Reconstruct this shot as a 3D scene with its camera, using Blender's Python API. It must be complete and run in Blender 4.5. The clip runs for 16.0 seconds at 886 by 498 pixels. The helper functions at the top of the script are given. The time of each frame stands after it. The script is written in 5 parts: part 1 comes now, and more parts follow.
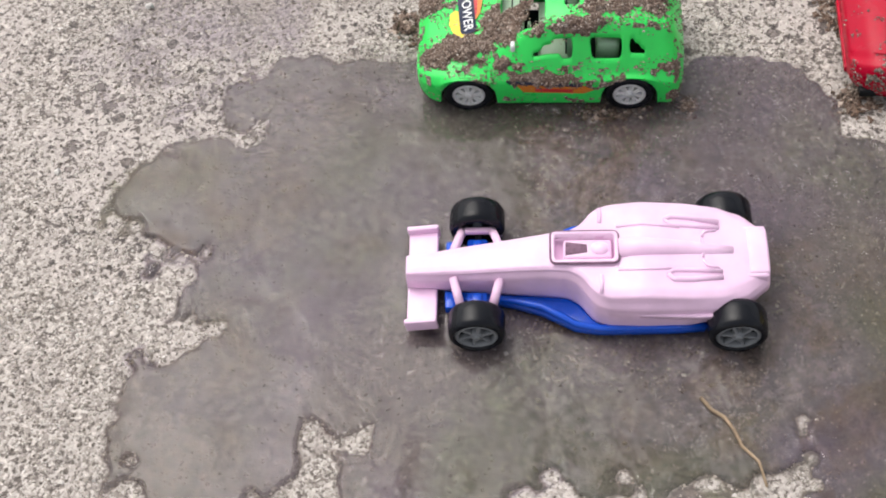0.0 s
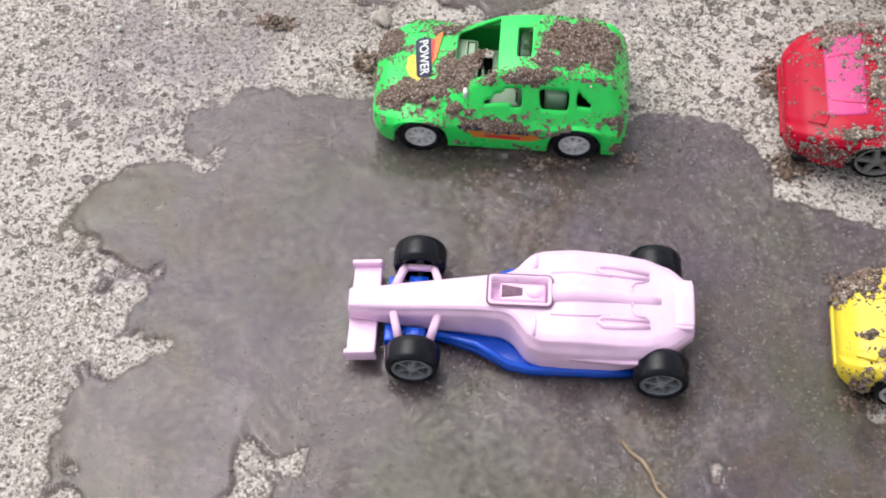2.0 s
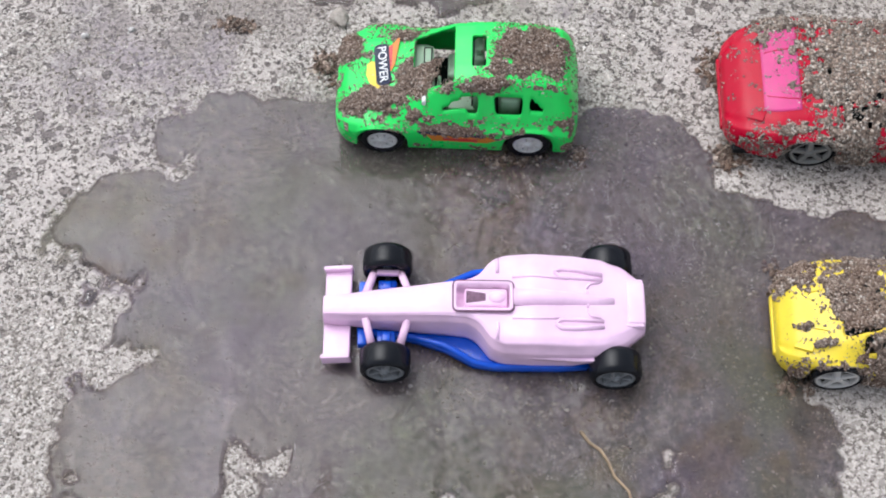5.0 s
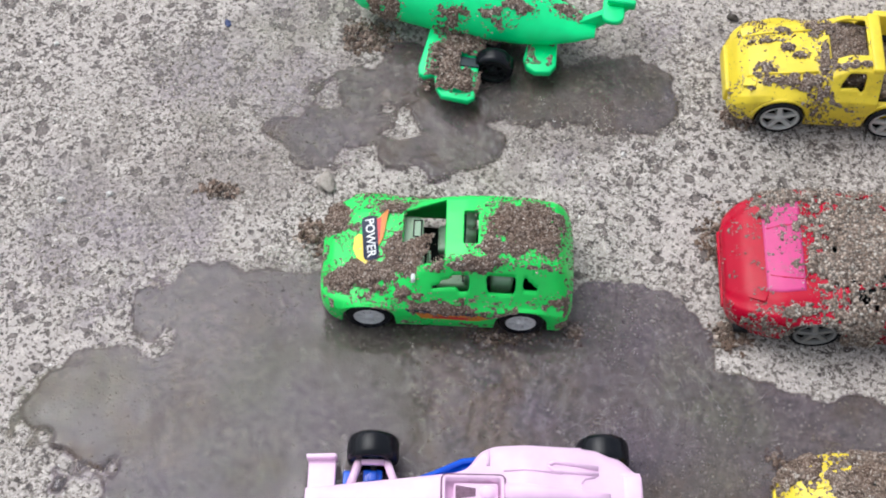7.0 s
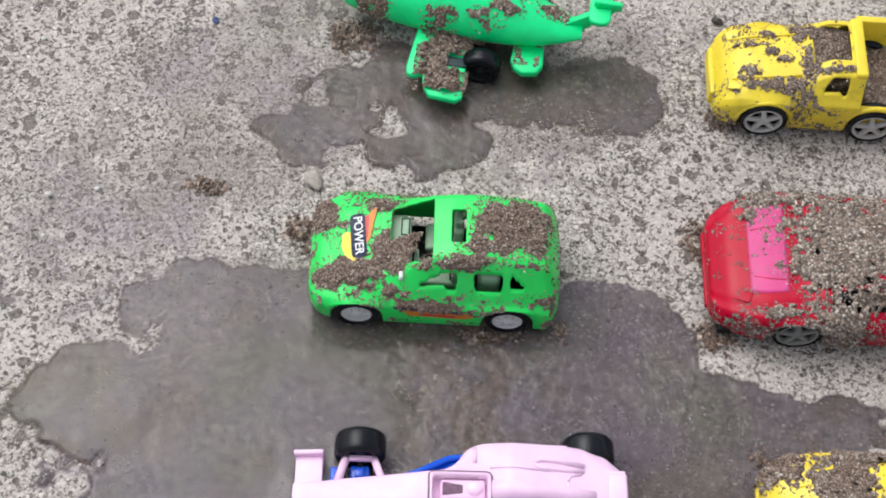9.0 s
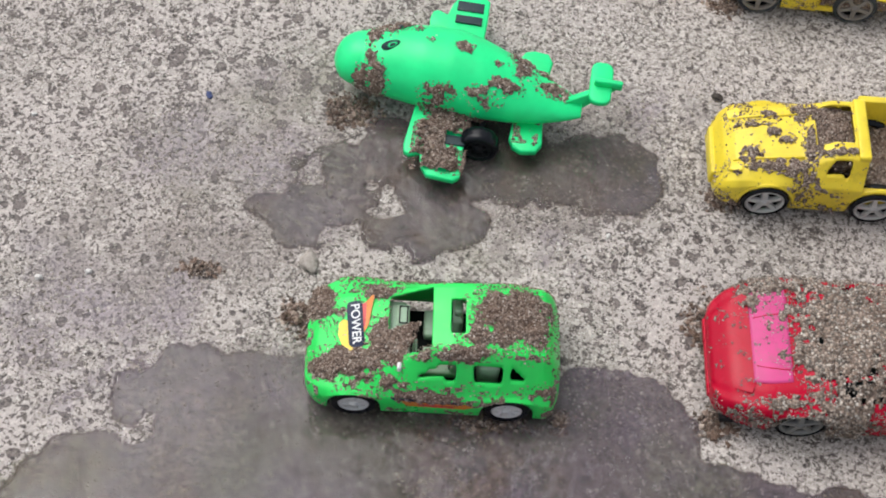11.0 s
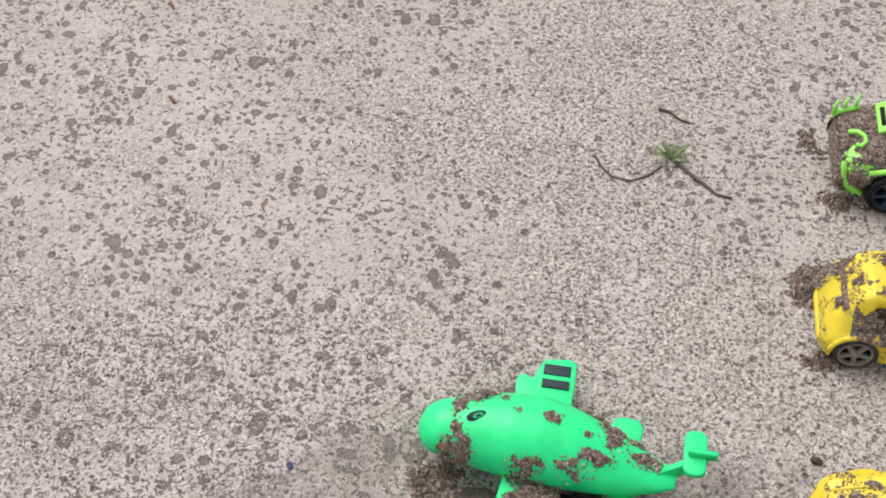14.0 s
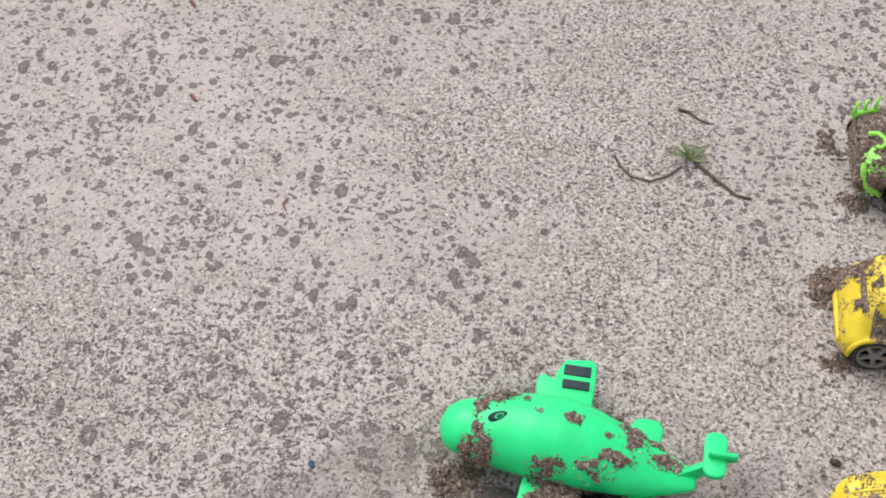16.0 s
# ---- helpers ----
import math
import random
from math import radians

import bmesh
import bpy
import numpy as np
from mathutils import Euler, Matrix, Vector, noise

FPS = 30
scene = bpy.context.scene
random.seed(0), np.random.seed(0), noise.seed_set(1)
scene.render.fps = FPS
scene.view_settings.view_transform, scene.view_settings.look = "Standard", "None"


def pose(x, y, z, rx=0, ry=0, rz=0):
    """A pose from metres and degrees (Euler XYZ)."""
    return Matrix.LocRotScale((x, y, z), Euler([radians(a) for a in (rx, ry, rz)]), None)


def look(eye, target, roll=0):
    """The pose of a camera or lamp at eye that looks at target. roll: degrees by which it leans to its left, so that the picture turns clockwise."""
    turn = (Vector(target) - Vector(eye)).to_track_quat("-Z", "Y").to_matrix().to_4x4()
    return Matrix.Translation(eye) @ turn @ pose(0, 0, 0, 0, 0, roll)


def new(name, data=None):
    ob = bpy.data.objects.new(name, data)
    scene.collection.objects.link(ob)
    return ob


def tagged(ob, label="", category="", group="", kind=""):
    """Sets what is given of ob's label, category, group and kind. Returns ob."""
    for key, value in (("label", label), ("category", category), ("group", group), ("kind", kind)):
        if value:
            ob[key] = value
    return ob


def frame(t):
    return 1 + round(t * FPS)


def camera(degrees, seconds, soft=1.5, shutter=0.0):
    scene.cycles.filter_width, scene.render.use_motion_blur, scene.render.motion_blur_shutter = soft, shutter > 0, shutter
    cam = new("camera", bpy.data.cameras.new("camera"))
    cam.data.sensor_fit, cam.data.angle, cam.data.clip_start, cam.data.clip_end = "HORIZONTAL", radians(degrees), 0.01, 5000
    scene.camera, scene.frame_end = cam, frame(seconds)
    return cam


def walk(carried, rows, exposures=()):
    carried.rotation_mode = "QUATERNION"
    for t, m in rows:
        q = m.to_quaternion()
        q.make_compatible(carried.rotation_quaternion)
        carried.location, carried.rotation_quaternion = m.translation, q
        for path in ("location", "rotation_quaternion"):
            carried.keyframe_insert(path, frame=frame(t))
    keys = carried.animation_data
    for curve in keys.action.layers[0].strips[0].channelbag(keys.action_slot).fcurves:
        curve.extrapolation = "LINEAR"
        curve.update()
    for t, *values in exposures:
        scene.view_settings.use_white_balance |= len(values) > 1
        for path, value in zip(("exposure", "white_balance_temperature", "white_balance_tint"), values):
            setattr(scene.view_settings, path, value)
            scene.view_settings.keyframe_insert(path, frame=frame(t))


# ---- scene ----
cam = camera(32.3, 16.0, soft=1.9)
PATH = [
    (0, (0.0051, -0.2398, 0.4329), (-0.0383, 0.0250, 0.0110), -6.44),
    (0.5, (0.0069, -0.2379, 0.4333), (-0.0359, 0.0302, 0.0134), -5.13),
    (1, (0.0124, -0.2420, 0.4555), (-0.0235, 0.0264, 0.0352), -1.67),
    (1.5, (0.0132, -0.2452, 0.4554), (-0.0175, 0.0246, 0.0356), -0.51),
    (2, (0.0128, -0.2454, 0.4545), (-0.0185, 0.0252, 0.0352), -0.58),
    (2.5, (0.0175, -0.2521, 0.4568), (-0.0072, 0.0165, 0.0358), 0.12),
    (3, (0.0195, -0.2549, 0.4617), (-0.0042, 0.0140, 0.0408), 0.26),
    (3.2, (0.0174, -0.2568, 0.4631), (-0.0048, 0.0117, 0.0419), 0.62),
    (5.3, (-0.0020, -0.2143, 0.5138), (-0.0056, 0.0131, 0.0685), 2.33),
    (5.5, (-0.0009, -0.2136, 0.5126), (-0.0037, 0.0130, 0.0669), 2.48),
    (6, (-0.0078, -0.1994, 0.5160), (-0.0113, 0.0361, 0.0749), 2.45),
    (6.5, (-0.0043, -0.1754, 0.5114), (-0.0073, 0.0732, 0.0776), 3.03),
    (7, (-0.0049, -0.1701, 0.5093), (-0.0079, 0.0814, 0.0772), 3.23),
    (7.5, (-0.0069, -0.1676, 0.5136), (-0.0080, 0.0821, 0.0804), 3.90),
    (8, (-0.0066, -0.1716, 0.5110), (-0.0058, 0.0817, 0.0799), 4.33),
    (10.3, (-0.0203, -0.1733, 0.5211), (-0.0066, 0.0772, 0.0886), 7.25),
    (10.5, (-0.0202, -0.1710, 0.5237), (-0.0086, 0.0814, 0.0922), 6.78),
    (11, (-0.0214, -0.1431, 0.5181), (-0.0074, 0.1116, 0.0881), 7.27),
    (11.3, (-0.0262, -0.1099, 0.5191), (-0.0165, 0.1601, 0.0984), 6.65),
    (11.5, (-0.0278, -0.1014, 0.5210), (-0.0250, 0.1807, 0.1082), 5.67),
    (11.8, (-0.0278, -0.0947, 0.5273), (-0.0336, 0.2056, 0.1276), 3.72),
    (12, (-0.0324, -0.0937, 0.5302), (-0.0403, 0.2192, 0.1403), 3.27),
    (12.5, (-0.0313, -0.0929, 0.5296), (-0.0440, 0.2286, 0.1468), 2.29),
    (13, (-0.0319, -0.0933, 0.5296), (-0.0474, 0.2277, 0.1466), 1.90),
    (13.5, (-0.0313, -0.0936, 0.5275), (-0.0469, 0.2274, 0.1445), 1.90),
    (14, (-0.0312, -0.0957, 0.5285), (-0.0462, 0.2255, 0.1456), 1.96),
    (14.5, (-0.0327, -0.0961, 0.5300), (-0.0479, 0.2249, 0.1470), 1.93),
    (15, (-0.0374, -0.0951, 0.5329), (-0.0542, 0.2245, 0.1487), 1.79),
    (15.5, (-0.0352, -0.0962, 0.5318), (-0.0534, 0.2239, 0.1481), 1.68),
    (16, (-0.0371, -0.0945, 0.5337), (-0.0544, 0.2238, 0.1485), 1.92),
]
walk(cam, [(t, look(eye, target, roll)) for t, eye, target, roll in PATH],
     exposures=[(0.0, 0.54, 6650, 11), (1.5, 0.62, 6500, 11), (3.2, 0.66, 6380, 11), (5.5, 0.49, 6080, 10), (8.0, 0.47, 6230, 9), (10.5, 0.35, 6380, 9), (12.0, 0.41, 6450, 13), (16.0, 0.37, 6480, 13)])

# ---- overcast daylight ----
SUN_ELEVATION, SUN_TURN = radians(60), radians(-50)   # the turn runs clockwise from +y, seen from above
world = bpy.data.worlds.new("overcast_sky")
scene.world = world
world.use_nodes = True
wn, wl = world.node_tree.nodes, world.node_tree.links
sky = wn.new("ShaderNodeTexSky")
sky.sky_type, sky.sun_disc = "NISHITA", False
sky.sun_elevation, sky.sun_rotation = SUN_ELEVATION, SUN_TURN
sky.dust_density, sky.air_density = 4.0, 1.0
pale = wn.new("ShaderNodeHueSaturation")              # cloud cover washes the blue out
pale.inputs["Saturation"].default_value = 0.28
wl.new(sky.outputs[0], pale.inputs["Color"])
wl.new(pale.outputs[0], wn["Background"].inputs["Color"])
wn["Background"].inputs["Strength"].default_value = 0.15
sun_data = bpy.data.lights.new("sun", "SUN")
sun_data.energy, sun_data.angle, sun_data.color = 0.70, radians(52), (1.0, 0.98, 0.95)
sun = new("sun", sun_data)
sun.matrix_world = look((math.sin(SUN_TURN) * math.cos(SUN_ELEVATION), math.cos(SUN_TURN) * math.cos(SUN_ELEVATION), math.sin(SUN_ELEVATION)), (0, 0, 0))

MM = 0.001
rng = np.random.default_rng(7)


# ---- noise and plan functions ----
def lattice(i, j, k, seed):
    v = np.sin(i * 127.1 + j * 311.7 + k * 74.7 + seed * 53.3) * 43758.5453
    return v - np.floor(v)


def vnoise(x, y, z, size, seed=0):
    """Smooth noise from 0 to 1 with features of that size."""
    x, y, z = np.asarray(x) / size, np.asarray(y) / size, np.asarray(z) / size
    i, j, k = np.floor(x), np.floor(y), np.floor(z)
    u, v, w = (a * a * (3 - 2 * a) for a in (x - i, y - j, z - k))
    total = 0.0
    for a in (0, 1):
        for b in (0, 1):
            for c in (0, 1):
                total = total + lattice(i + a, j + b, k + c, seed) * (u if a else 1 - u) * (v if b else 1 - v) * (w if c else 1 - w)
    return total


def smooth(a, lo, hi):
    t = np.clip((a - lo) / (hi - lo), 0, 1)
    return t * t * (3 - 2 * t)


def blobs(x, y, spots):
    """One minus the squared elliptic distance to the nearest of the spots (x, y, rx, ry)."""
    best = np.full(np.shape(x), -9.0)
    for cx, cy, rx, ry in spots:
        best = np.maximum(best, 1 - ((x - cx) / rx) ** 2 - ((y - cy) / ry) ** 2)
    return best


# Where the poured water has spread, in millimetres
POOLS = [(6, 205, 48, 22), (54, 204, 34, 19), (-44, 190, 30, 22), (-58, 174, 22, 16), (-22, 177, 36, 16), (-12, 20, 122, 82), (-106, 47, 50, 36), (-108, -34, 36, 46), (97, 38, 54, 38), (56, 90, 25, 30), (109, -28, 38, 38),
         (-32, 95, 62, 20), (-86, 92, 34, 20), (68, 98, 26, 20), (98, 66, 28, 22), (66, 78, 38, 30), (140, 62, 30, 15), (118, 62, 26, 16), (106, 8, 26, 26)]
ISLANDS = [(-64, -38, 12, 9), (-118, 78, 9, 7), (-124, -4, 14, 10), (-43, 167, 12, 9), (-33, 181, 8, 10), (-62, 203, 9, 6)]


def pool(x, y):
    """Above zero inside the wet patch."""
    bend_x = (vnoise(x, y, 0, 17, 61) - 0.5) * 15 + (vnoise(x, y, 0, 6, 62) - 0.5) * 7
    bend_y = (vnoise(x, y, 0, 17, 63) - 0.5) * 15 + (vnoise(x, y, 0, 6, 64) - 0.5) * 7
    warp = (vnoise(x, y, 0, 28, 3) - 0.5) * 0.6 + (vnoise(x, y, 0, 10, 5) - 0.5) * 0.46 + (vnoise(x, y, 0, 4.4, 6) - 0.5) * 0.34
    f = blobs(x + 0.6 * bend_x, y + 0.6 * bend_y, POOLS) * 0.9 + warp
    return np.minimum(f, 0.32 - (blobs(x + 1.3 * bend_x, y + 1.3 * bend_y, ISLANDS) + warp * 1.1) * 0.9)


def ground_height(x, y):
    """The worn concrete in millimetres: slow swells, fine pits where it is dry."""
    slow = (vnoise(x, y, 0, 90, 11) - 0.5) * 1.2 + (vnoise(x, y, 0, 30, 12) - 0.5) * 0.5
    fine = (vnoise(x, y, 0, 5.5, 13) - 0.5) * 0.55 + (vnoise(x, y, 0, 2.3, 14) - 0.5) * 0.5
    return slow * 0.6 - 0.5 + fine * (1 - 0.6 * smooth(pool(x, y), -0.05, 0.15))


# ---- mesh helpers (millimetres in, metres out) ----
def mesh_of(name, verts, faces, materials, smooth_faces=True, slots=None):
    me = bpy.data.meshes.new(name)
    verts = np.asarray(verts, dtype=np.float32) * MM
    faces = np.asarray(faces, dtype=np.int32)
    n, k = faces.shape
    me.vertices.add(len(verts))
    me.vertices.foreach_set("co", verts.ravel())
    me.loops.add(n * k)
    me.loops.foreach_set("vertex_index", faces.ravel())
    me.polygons.add(n)
    me.polygons.foreach_set("loop_start", np.arange(0, n * k, k, dtype=np.int32))
    me.polygons.foreach_set("use_smooth", np.full(n, smooth_faces))
    for m in materials:
        me.materials.append(m)
    if slots is not None:
        me.polygons.foreach_set("material_index", np.asarray(slots, dtype=np.int32))
    me.update(calc_edges=True)
    me.validate()
    return me


def part(name, bm, material, parent, label="", shade=True):
    """Links a bmesh, built in millimetres, as one mesh object under a thing or a part."""
    bmesh.ops.recalc_face_normals(bm, faces=bm.faces)
    for v in bm.verts:
        v.co *= MM
    for f in bm.faces:
        f.smooth = shade
    me = bpy.data.meshes.new(name)
    bm.to_mesh(me)
    bm.free()
    me.materials.append(material)
    ob = new(name, me)
    ob.parent = parent
    return tagged(ob, label)


def part_mesh(name, me, parent, label=""):
    ob = new(name, me)
    ob.parent = parent
    return tagged(ob, label)


def thing(name, x, y, turn, label, category, group=""):
    ob = new(name)
    ob.empty_display_size = 0.01
    ob.matrix_world = pose(x * MM, y * MM, 0, 0, 0, turn)
    return tagged(ob, label, category, group)


def box(bm, x0, x1, y0, y1, z0, z1, bevel=0.4, m=None):
    made = bmesh.ops.create_cube(bm, size=1, matrix=Matrix.Translation(((x0 + x1) / 2, (y0 + y1) / 2, (z0 + z1) / 2)) @ Matrix.Diagonal((x1 - x0, y1 - y0, z1 - z0, 1)))
    if bevel:
        edges = {e for v in made["verts"] for e in v.link_edges}
        out = bmesh.ops.bevel(bm, geom=list(edges), offset=bevel, segments=2, affect="EDGES", profile=0.6)
        verts = {v for f in out["faces"] for v in f.verts} | {v for v in made["verts"] if v.is_valid}
    else:
        verts = made["verts"]
    if m is not None:
        bmesh.ops.transform(bm, matrix=m, verts=list(verts))
    return list(verts)


def prism(bm, outline, z0, z1, bevel=0.5):
    """An upright plate over a plan outline."""
    low = [bm.verts.new((x, y, z0)) for x, y in outline]
    face = bm.faces.new(low)
    up = bmesh.ops.extrude_face_region(bm, geom=[face])["geom"]
    top = [v for v in up if isinstance(v, bmesh.types.BMVert)]
    for v in top:
        v.co.z = z1
    if bevel:
        rim = [e for v in top for e in v.link_edges if all(w in top for w in e.verts)]
        bmesh.ops.bevel(bm, geom=list(set(rim)), offset=bevel, segments=2, affect="EDGES", profile=0.6)


def rounded(x0, x1, y0, y1, r, n=5):
    """A rectangle with rounded corners, as plan points."""
    pts = []
    for cx, cy, a in ((x1 - r, y1 - r, 0), (x0 + r, y1 - r, 90), (x0 + r, y0 + r, 180), (x1 - r, y0 + r, 270)):
        pts += [(cx + r * math.cos(radians(a + 90 * i / n)), cy + r * math.sin(radians(a + 90 * i / n))) for i in range(n + 1)]
    return pts


def tube(bm, points, radius, sides=8, taper=1.0):
    """A rod along points, with radius falling to radius * taper."""
    rings = []
    pts = [Vector(p) for p in points]
    for i, p in enumerate(pts):
        way = (pts[min(i + 1, len(pts) - 1)] - pts[max(i - 1, 0)]).normalized()
        side = way.orthogonal().normalized()
        other = way.cross(side)
        r = radius * (1 + (taper - 1) * i / max(1, len(pts) - 1))
        rings.append([bm.verts.new(p + r * (math.cos(2 * math.pi * k / sides) * side + math.sin(2 * math.pi * k / sides) * other)) for k in range(sides)])
    for a, b in zip(rings, rings[1:]):
        # line the next ring up with this one
        shift = min(range(sides), key=lambda s: sum((a[k].co - b[(k + s) % sides].co).length for k in range(sides)))
        turn = b[shift:] + b[:shift]
        b[:] = turn
        for k in range(sides):
            bm.faces.new((a[k], a[(k + 1) % sides], b[(k + 1) % sides], b[k]))
    bm.faces.new(rings[0])
    bm.faces.new(rings[-1])


def curve_of(xs, ys, at, blur=5):
    """Values along a control line, softened."""
    fine = np.interp(at, xs, ys)
    padded = np.concatenate([np.full(blur, fine[0]), fine, np.full(blur, fine[-1])])
    kernel = np.hanning(2 * blur + 3)[1:-1]
    out = np.convolve(padded, kernel / kernel.sum(), "same")[blur:-blur]
    out[0], out[-1] = fine[0], fine[-1]
    return out


def shell(x, w, belt, top, top_w, low, nv=57, tuck=0.96, round_top=0.5, soft=15):
    """A body's skin as a grid of points: along x, and round from one lower edge over the top to the other."""
    v = np.linspace(-1, 1, nv)
    s = np.abs(v)
    P = np.zeros((len(x), nv, 3))
    ctrl = np.array([0.0, 0.2, 0.40, 0.50, 0.64, 0.74, 0.86, 1.0])
    fine = np.linspace(0, 1, 101)
    kernel = np.hanning(soft)[1:-1]
    kernel /= kernel.sum()
    for i in range(len(x)):
        zb = min(low[i], belt[i] - 1.0)
        ys = np.array([0, top_w[i] * 0.45, top_w[i] * 0.86, top_w[i], w[i] - 1.0 - 0.12 * (w[i] - top_w[i]), w[i], w[i], w[i] * tuck])
        zs = np.array([top[i], top[i] - 0.15 * round_top, top[i] - 0.8 * round_top, top[i] - 2.2 * round_top, belt[i], belt[i] - min(2.5, 0.3 * (belt[i] - zb)), (belt[i] + zb) / 2, zb])
        yf, zf = np.interp(fine, ctrl, ys), np.interp(fine, ctrl, zs)
        ye = np.concatenate([-yf[6:0:-1], yf, np.full(6, yf[-1]) + (yf[-1] - yf[-7:-1])[::-1]])
        ze = np.concatenate([zf[6:0:-1], zf, zf[-1] + (zf[-1] - zf[-7:-1])[::-1]])
        yf, zf = np.convolve(ye, kernel, "same")[6:-6], np.convolve(ze, kernel, "same")[6:-6]
        P[i, :, 0] = x[i]
        P[i, :, 1] = np.interp(s, fine, yf) * np.sign(v)
        P[i, :, 2] = np.interp(s, fine, zf)
    return P


def skin(P, holes=None, caps=True):
    """A bmesh of a grid of points, open where holes(x, y, z) says so, with the cut edges smoothed."""
    nu, nv = P.shape[:2]
    bm = bmesh.new()
    V = [[bm.verts.new(P[i, j]) for j in range(nv)] for i in range(nu)]
    for i in range(nu - 1):
        for j in range(nv - 1):
            c = (P[i, j] + P[i + 1, j] + P[i, j + 1] + P[i + 1, j + 1]) / 4
            if holes is not None and holes(*c):
                continue
            bm.faces.new((V[i][j], V[i + 1][j], V[i + 1][j + 1], V[i][j + 1]))
    if holes is not None:
        rim = [v for row in V[1:-1] for v in row[1:-1] if v.is_boundary and v.link_faces]
        for _ in range(4):
            where = {v: sum((e.other_vert(v).co for e in v.link_edges if e.is_boundary), Vector()) / max(1, sum(e.is_boundary for e in v.link_edges)) for v in rim}
            for v, c in where.items():
                v.co = v.co.lerp(c, 0.5)
        bmesh.ops.delete(bm, geom=[v for v in bm.verts if not v.link_faces], context="VERTS")
    if caps:
        for row in (V[0], V[-1]):
            bm.faces.new(row)
    return bm


def thicken(ob, mm, offset=-1):
    mod = ob.modifiers.new("thickness", "SOLIDIFY")
    mod.thickness, mod.offset = mm * MM, offset
    return ob


def grains_at(points, size, seed, squash=0.75, spread=0.45):
    """Small broken grains at the points: their vertices and triangles."""
    r = np.random.default_rng(seed)
    n = len(points)
    octa = np.array([(1, 0, 0), (-1, 0, 0), (0, 1, 0), (0, -1, 0), (0, 0, 1), (0, 0, -1)], float)
    tri = np.array([(0, 2, 4), (2, 1, 4), (1, 3, 4), (3, 0, 4), (2, 0, 5), (1, 2, 5), (3, 1, 5), (0, 3, 5)])
    local = octa[None] * (1 + spread * (r.random((n, 6, 1)) * 2 - 1)) + (r.random((n, 6, 3)) - 0.5) * 0.7
    local[:, :, 2] *= squash
    a = r.random(n) * 2 * np.pi
    c, s = np.cos(a)[:, None], np.sin(a)[:, None]
    turned = np.stack([local[:, :, 0] * c - local[:, :, 1] * s, local[:, :, 0] * s + local[:, :, 1] * c, local[:, :, 2]], 2)
    sizes = size * (0.55 + 0.9 * r.random(n) ** 2)
    verts = (turned * sizes[:, None, None] + np.asarray(points)[:, None, :]).reshape(-1, 3)
    faces = (tri[None] + 6 * np.arange(n)[:, None, None]).reshape(-1, 3)
    return verts, faces


def mud_on(P, mask, parent, seed, thick=1.3, grains=900, label="crusted sandy mud", mats=None, size=0.40, specks=500, ragged=1.0):
    """A crust of sandy mud that clings to a skin where mask(x, y, z) is above zero."""
    nu, nv = P.shape[:2]
    du, dv = np.gradient(P, axis=0), np.gradient(P, axis=1)
    N = np.cross(du, dv)
    N /= np.maximum(np.linalg.norm(N, axis=2, keepdims=True), 1e-9)
    mid = P.reshape(-1, 3).mean(0)
    if np.sum(N * (P - mid)) < 0:
        N = -N
    X, Y, Z = P[..., 0], P[..., 1], P[..., 2]
    f = mask(X, Y, Z) + (vnoise(X, Y, Z, 7, seed) - 0.5) * 0.9 + ((vnoise(X, Y, Z, 2.6, seed + 1) - 0.5) * 0.9 + (vnoise(X, Y, Z, 1.2, seed + 4) - 0.5) * 0.9) * ragged
    rise = thick * smooth(f, 0.0, 0.8) * (0.45 + 0.8 * vnoise(X, Y, Z, 2.2, seed + 2)) + 0.35 * (vnoise(X, Y, Z, 1.1, seed + 3) - 0.35)
    Q = P + N * np.where(f > 0, np.maximum(rise, 0.12), -0.25)[..., None]
    on = f > -0.12
    keep = on[:-1, :-1] & on[1:, :-1] & on[:-1, 1:] & on[1:, 1:]
    ii, jj = np.nonzero(keep)
    if not len(ii):
        return None
    quads = np.stack([ii * nv + jj, (ii + 1) * nv + jj, (ii + 1) * nv + jj + 1, ii * nv + jj + 1], 1)
    faces = np.concatenate([quads[:, [0, 1, 2]], quads[:, [0, 2, 3]]])
    verts = Q.reshape(-1, 3)
    r = np.random.default_rng(seed)
    pick = r.integers(0, len(ii), grains)
    a, b = r.random((grains, 1)), r.random((grains, 1))
    i, j = ii[pick], jj[pick]
    spots = (Q[i, j] * (1 - a) + Q[i + 1, j] * a) * (1 - b) + (Q[i, j + 1] * (1 - a) + Q[i + 1, j + 1] * a) * b + N[i, j] * 0.12
    # stray grains round about
    loose = np.argwhere((mask(X, Y, Z) + (vnoise(X, Y, Z, 4, seed + 6) - 0.5) * 1.6 + (vnoise(X, Y, Z, 11, seed + 7) - 0.5) * 1.2 > -0.75) & (f < 0.1))
    if len(loose) and specks:
        loose = loose[r.integers(0, len(loose), specks)]
        spots = np.concatenate([spots, P[loose[:, 0], loose[:, 1]] + N[loose[:, 0], loose[:, 1]] * 0.1 + (r.random((specks, 3)) - 0.5) * 0.3])
    gv, gf = grains_at(spots, size, seed + 9)
    used = np.unique(faces)
    remap = np.full(len(verts), -1)
    remap[used] = np.arange(len(used))
    V = np.concatenate([verts[used], gv])
    F = np.concatenate([remap[faces], gf + len(used)])
    me = mesh_of("mud", V, F, list(mats or (MUD, SAND_GRAIN)), True, np.r_[np.zeros(len(faces)), np.ones(len(gf))])
    return part_mesh("mud", me, parent, label)


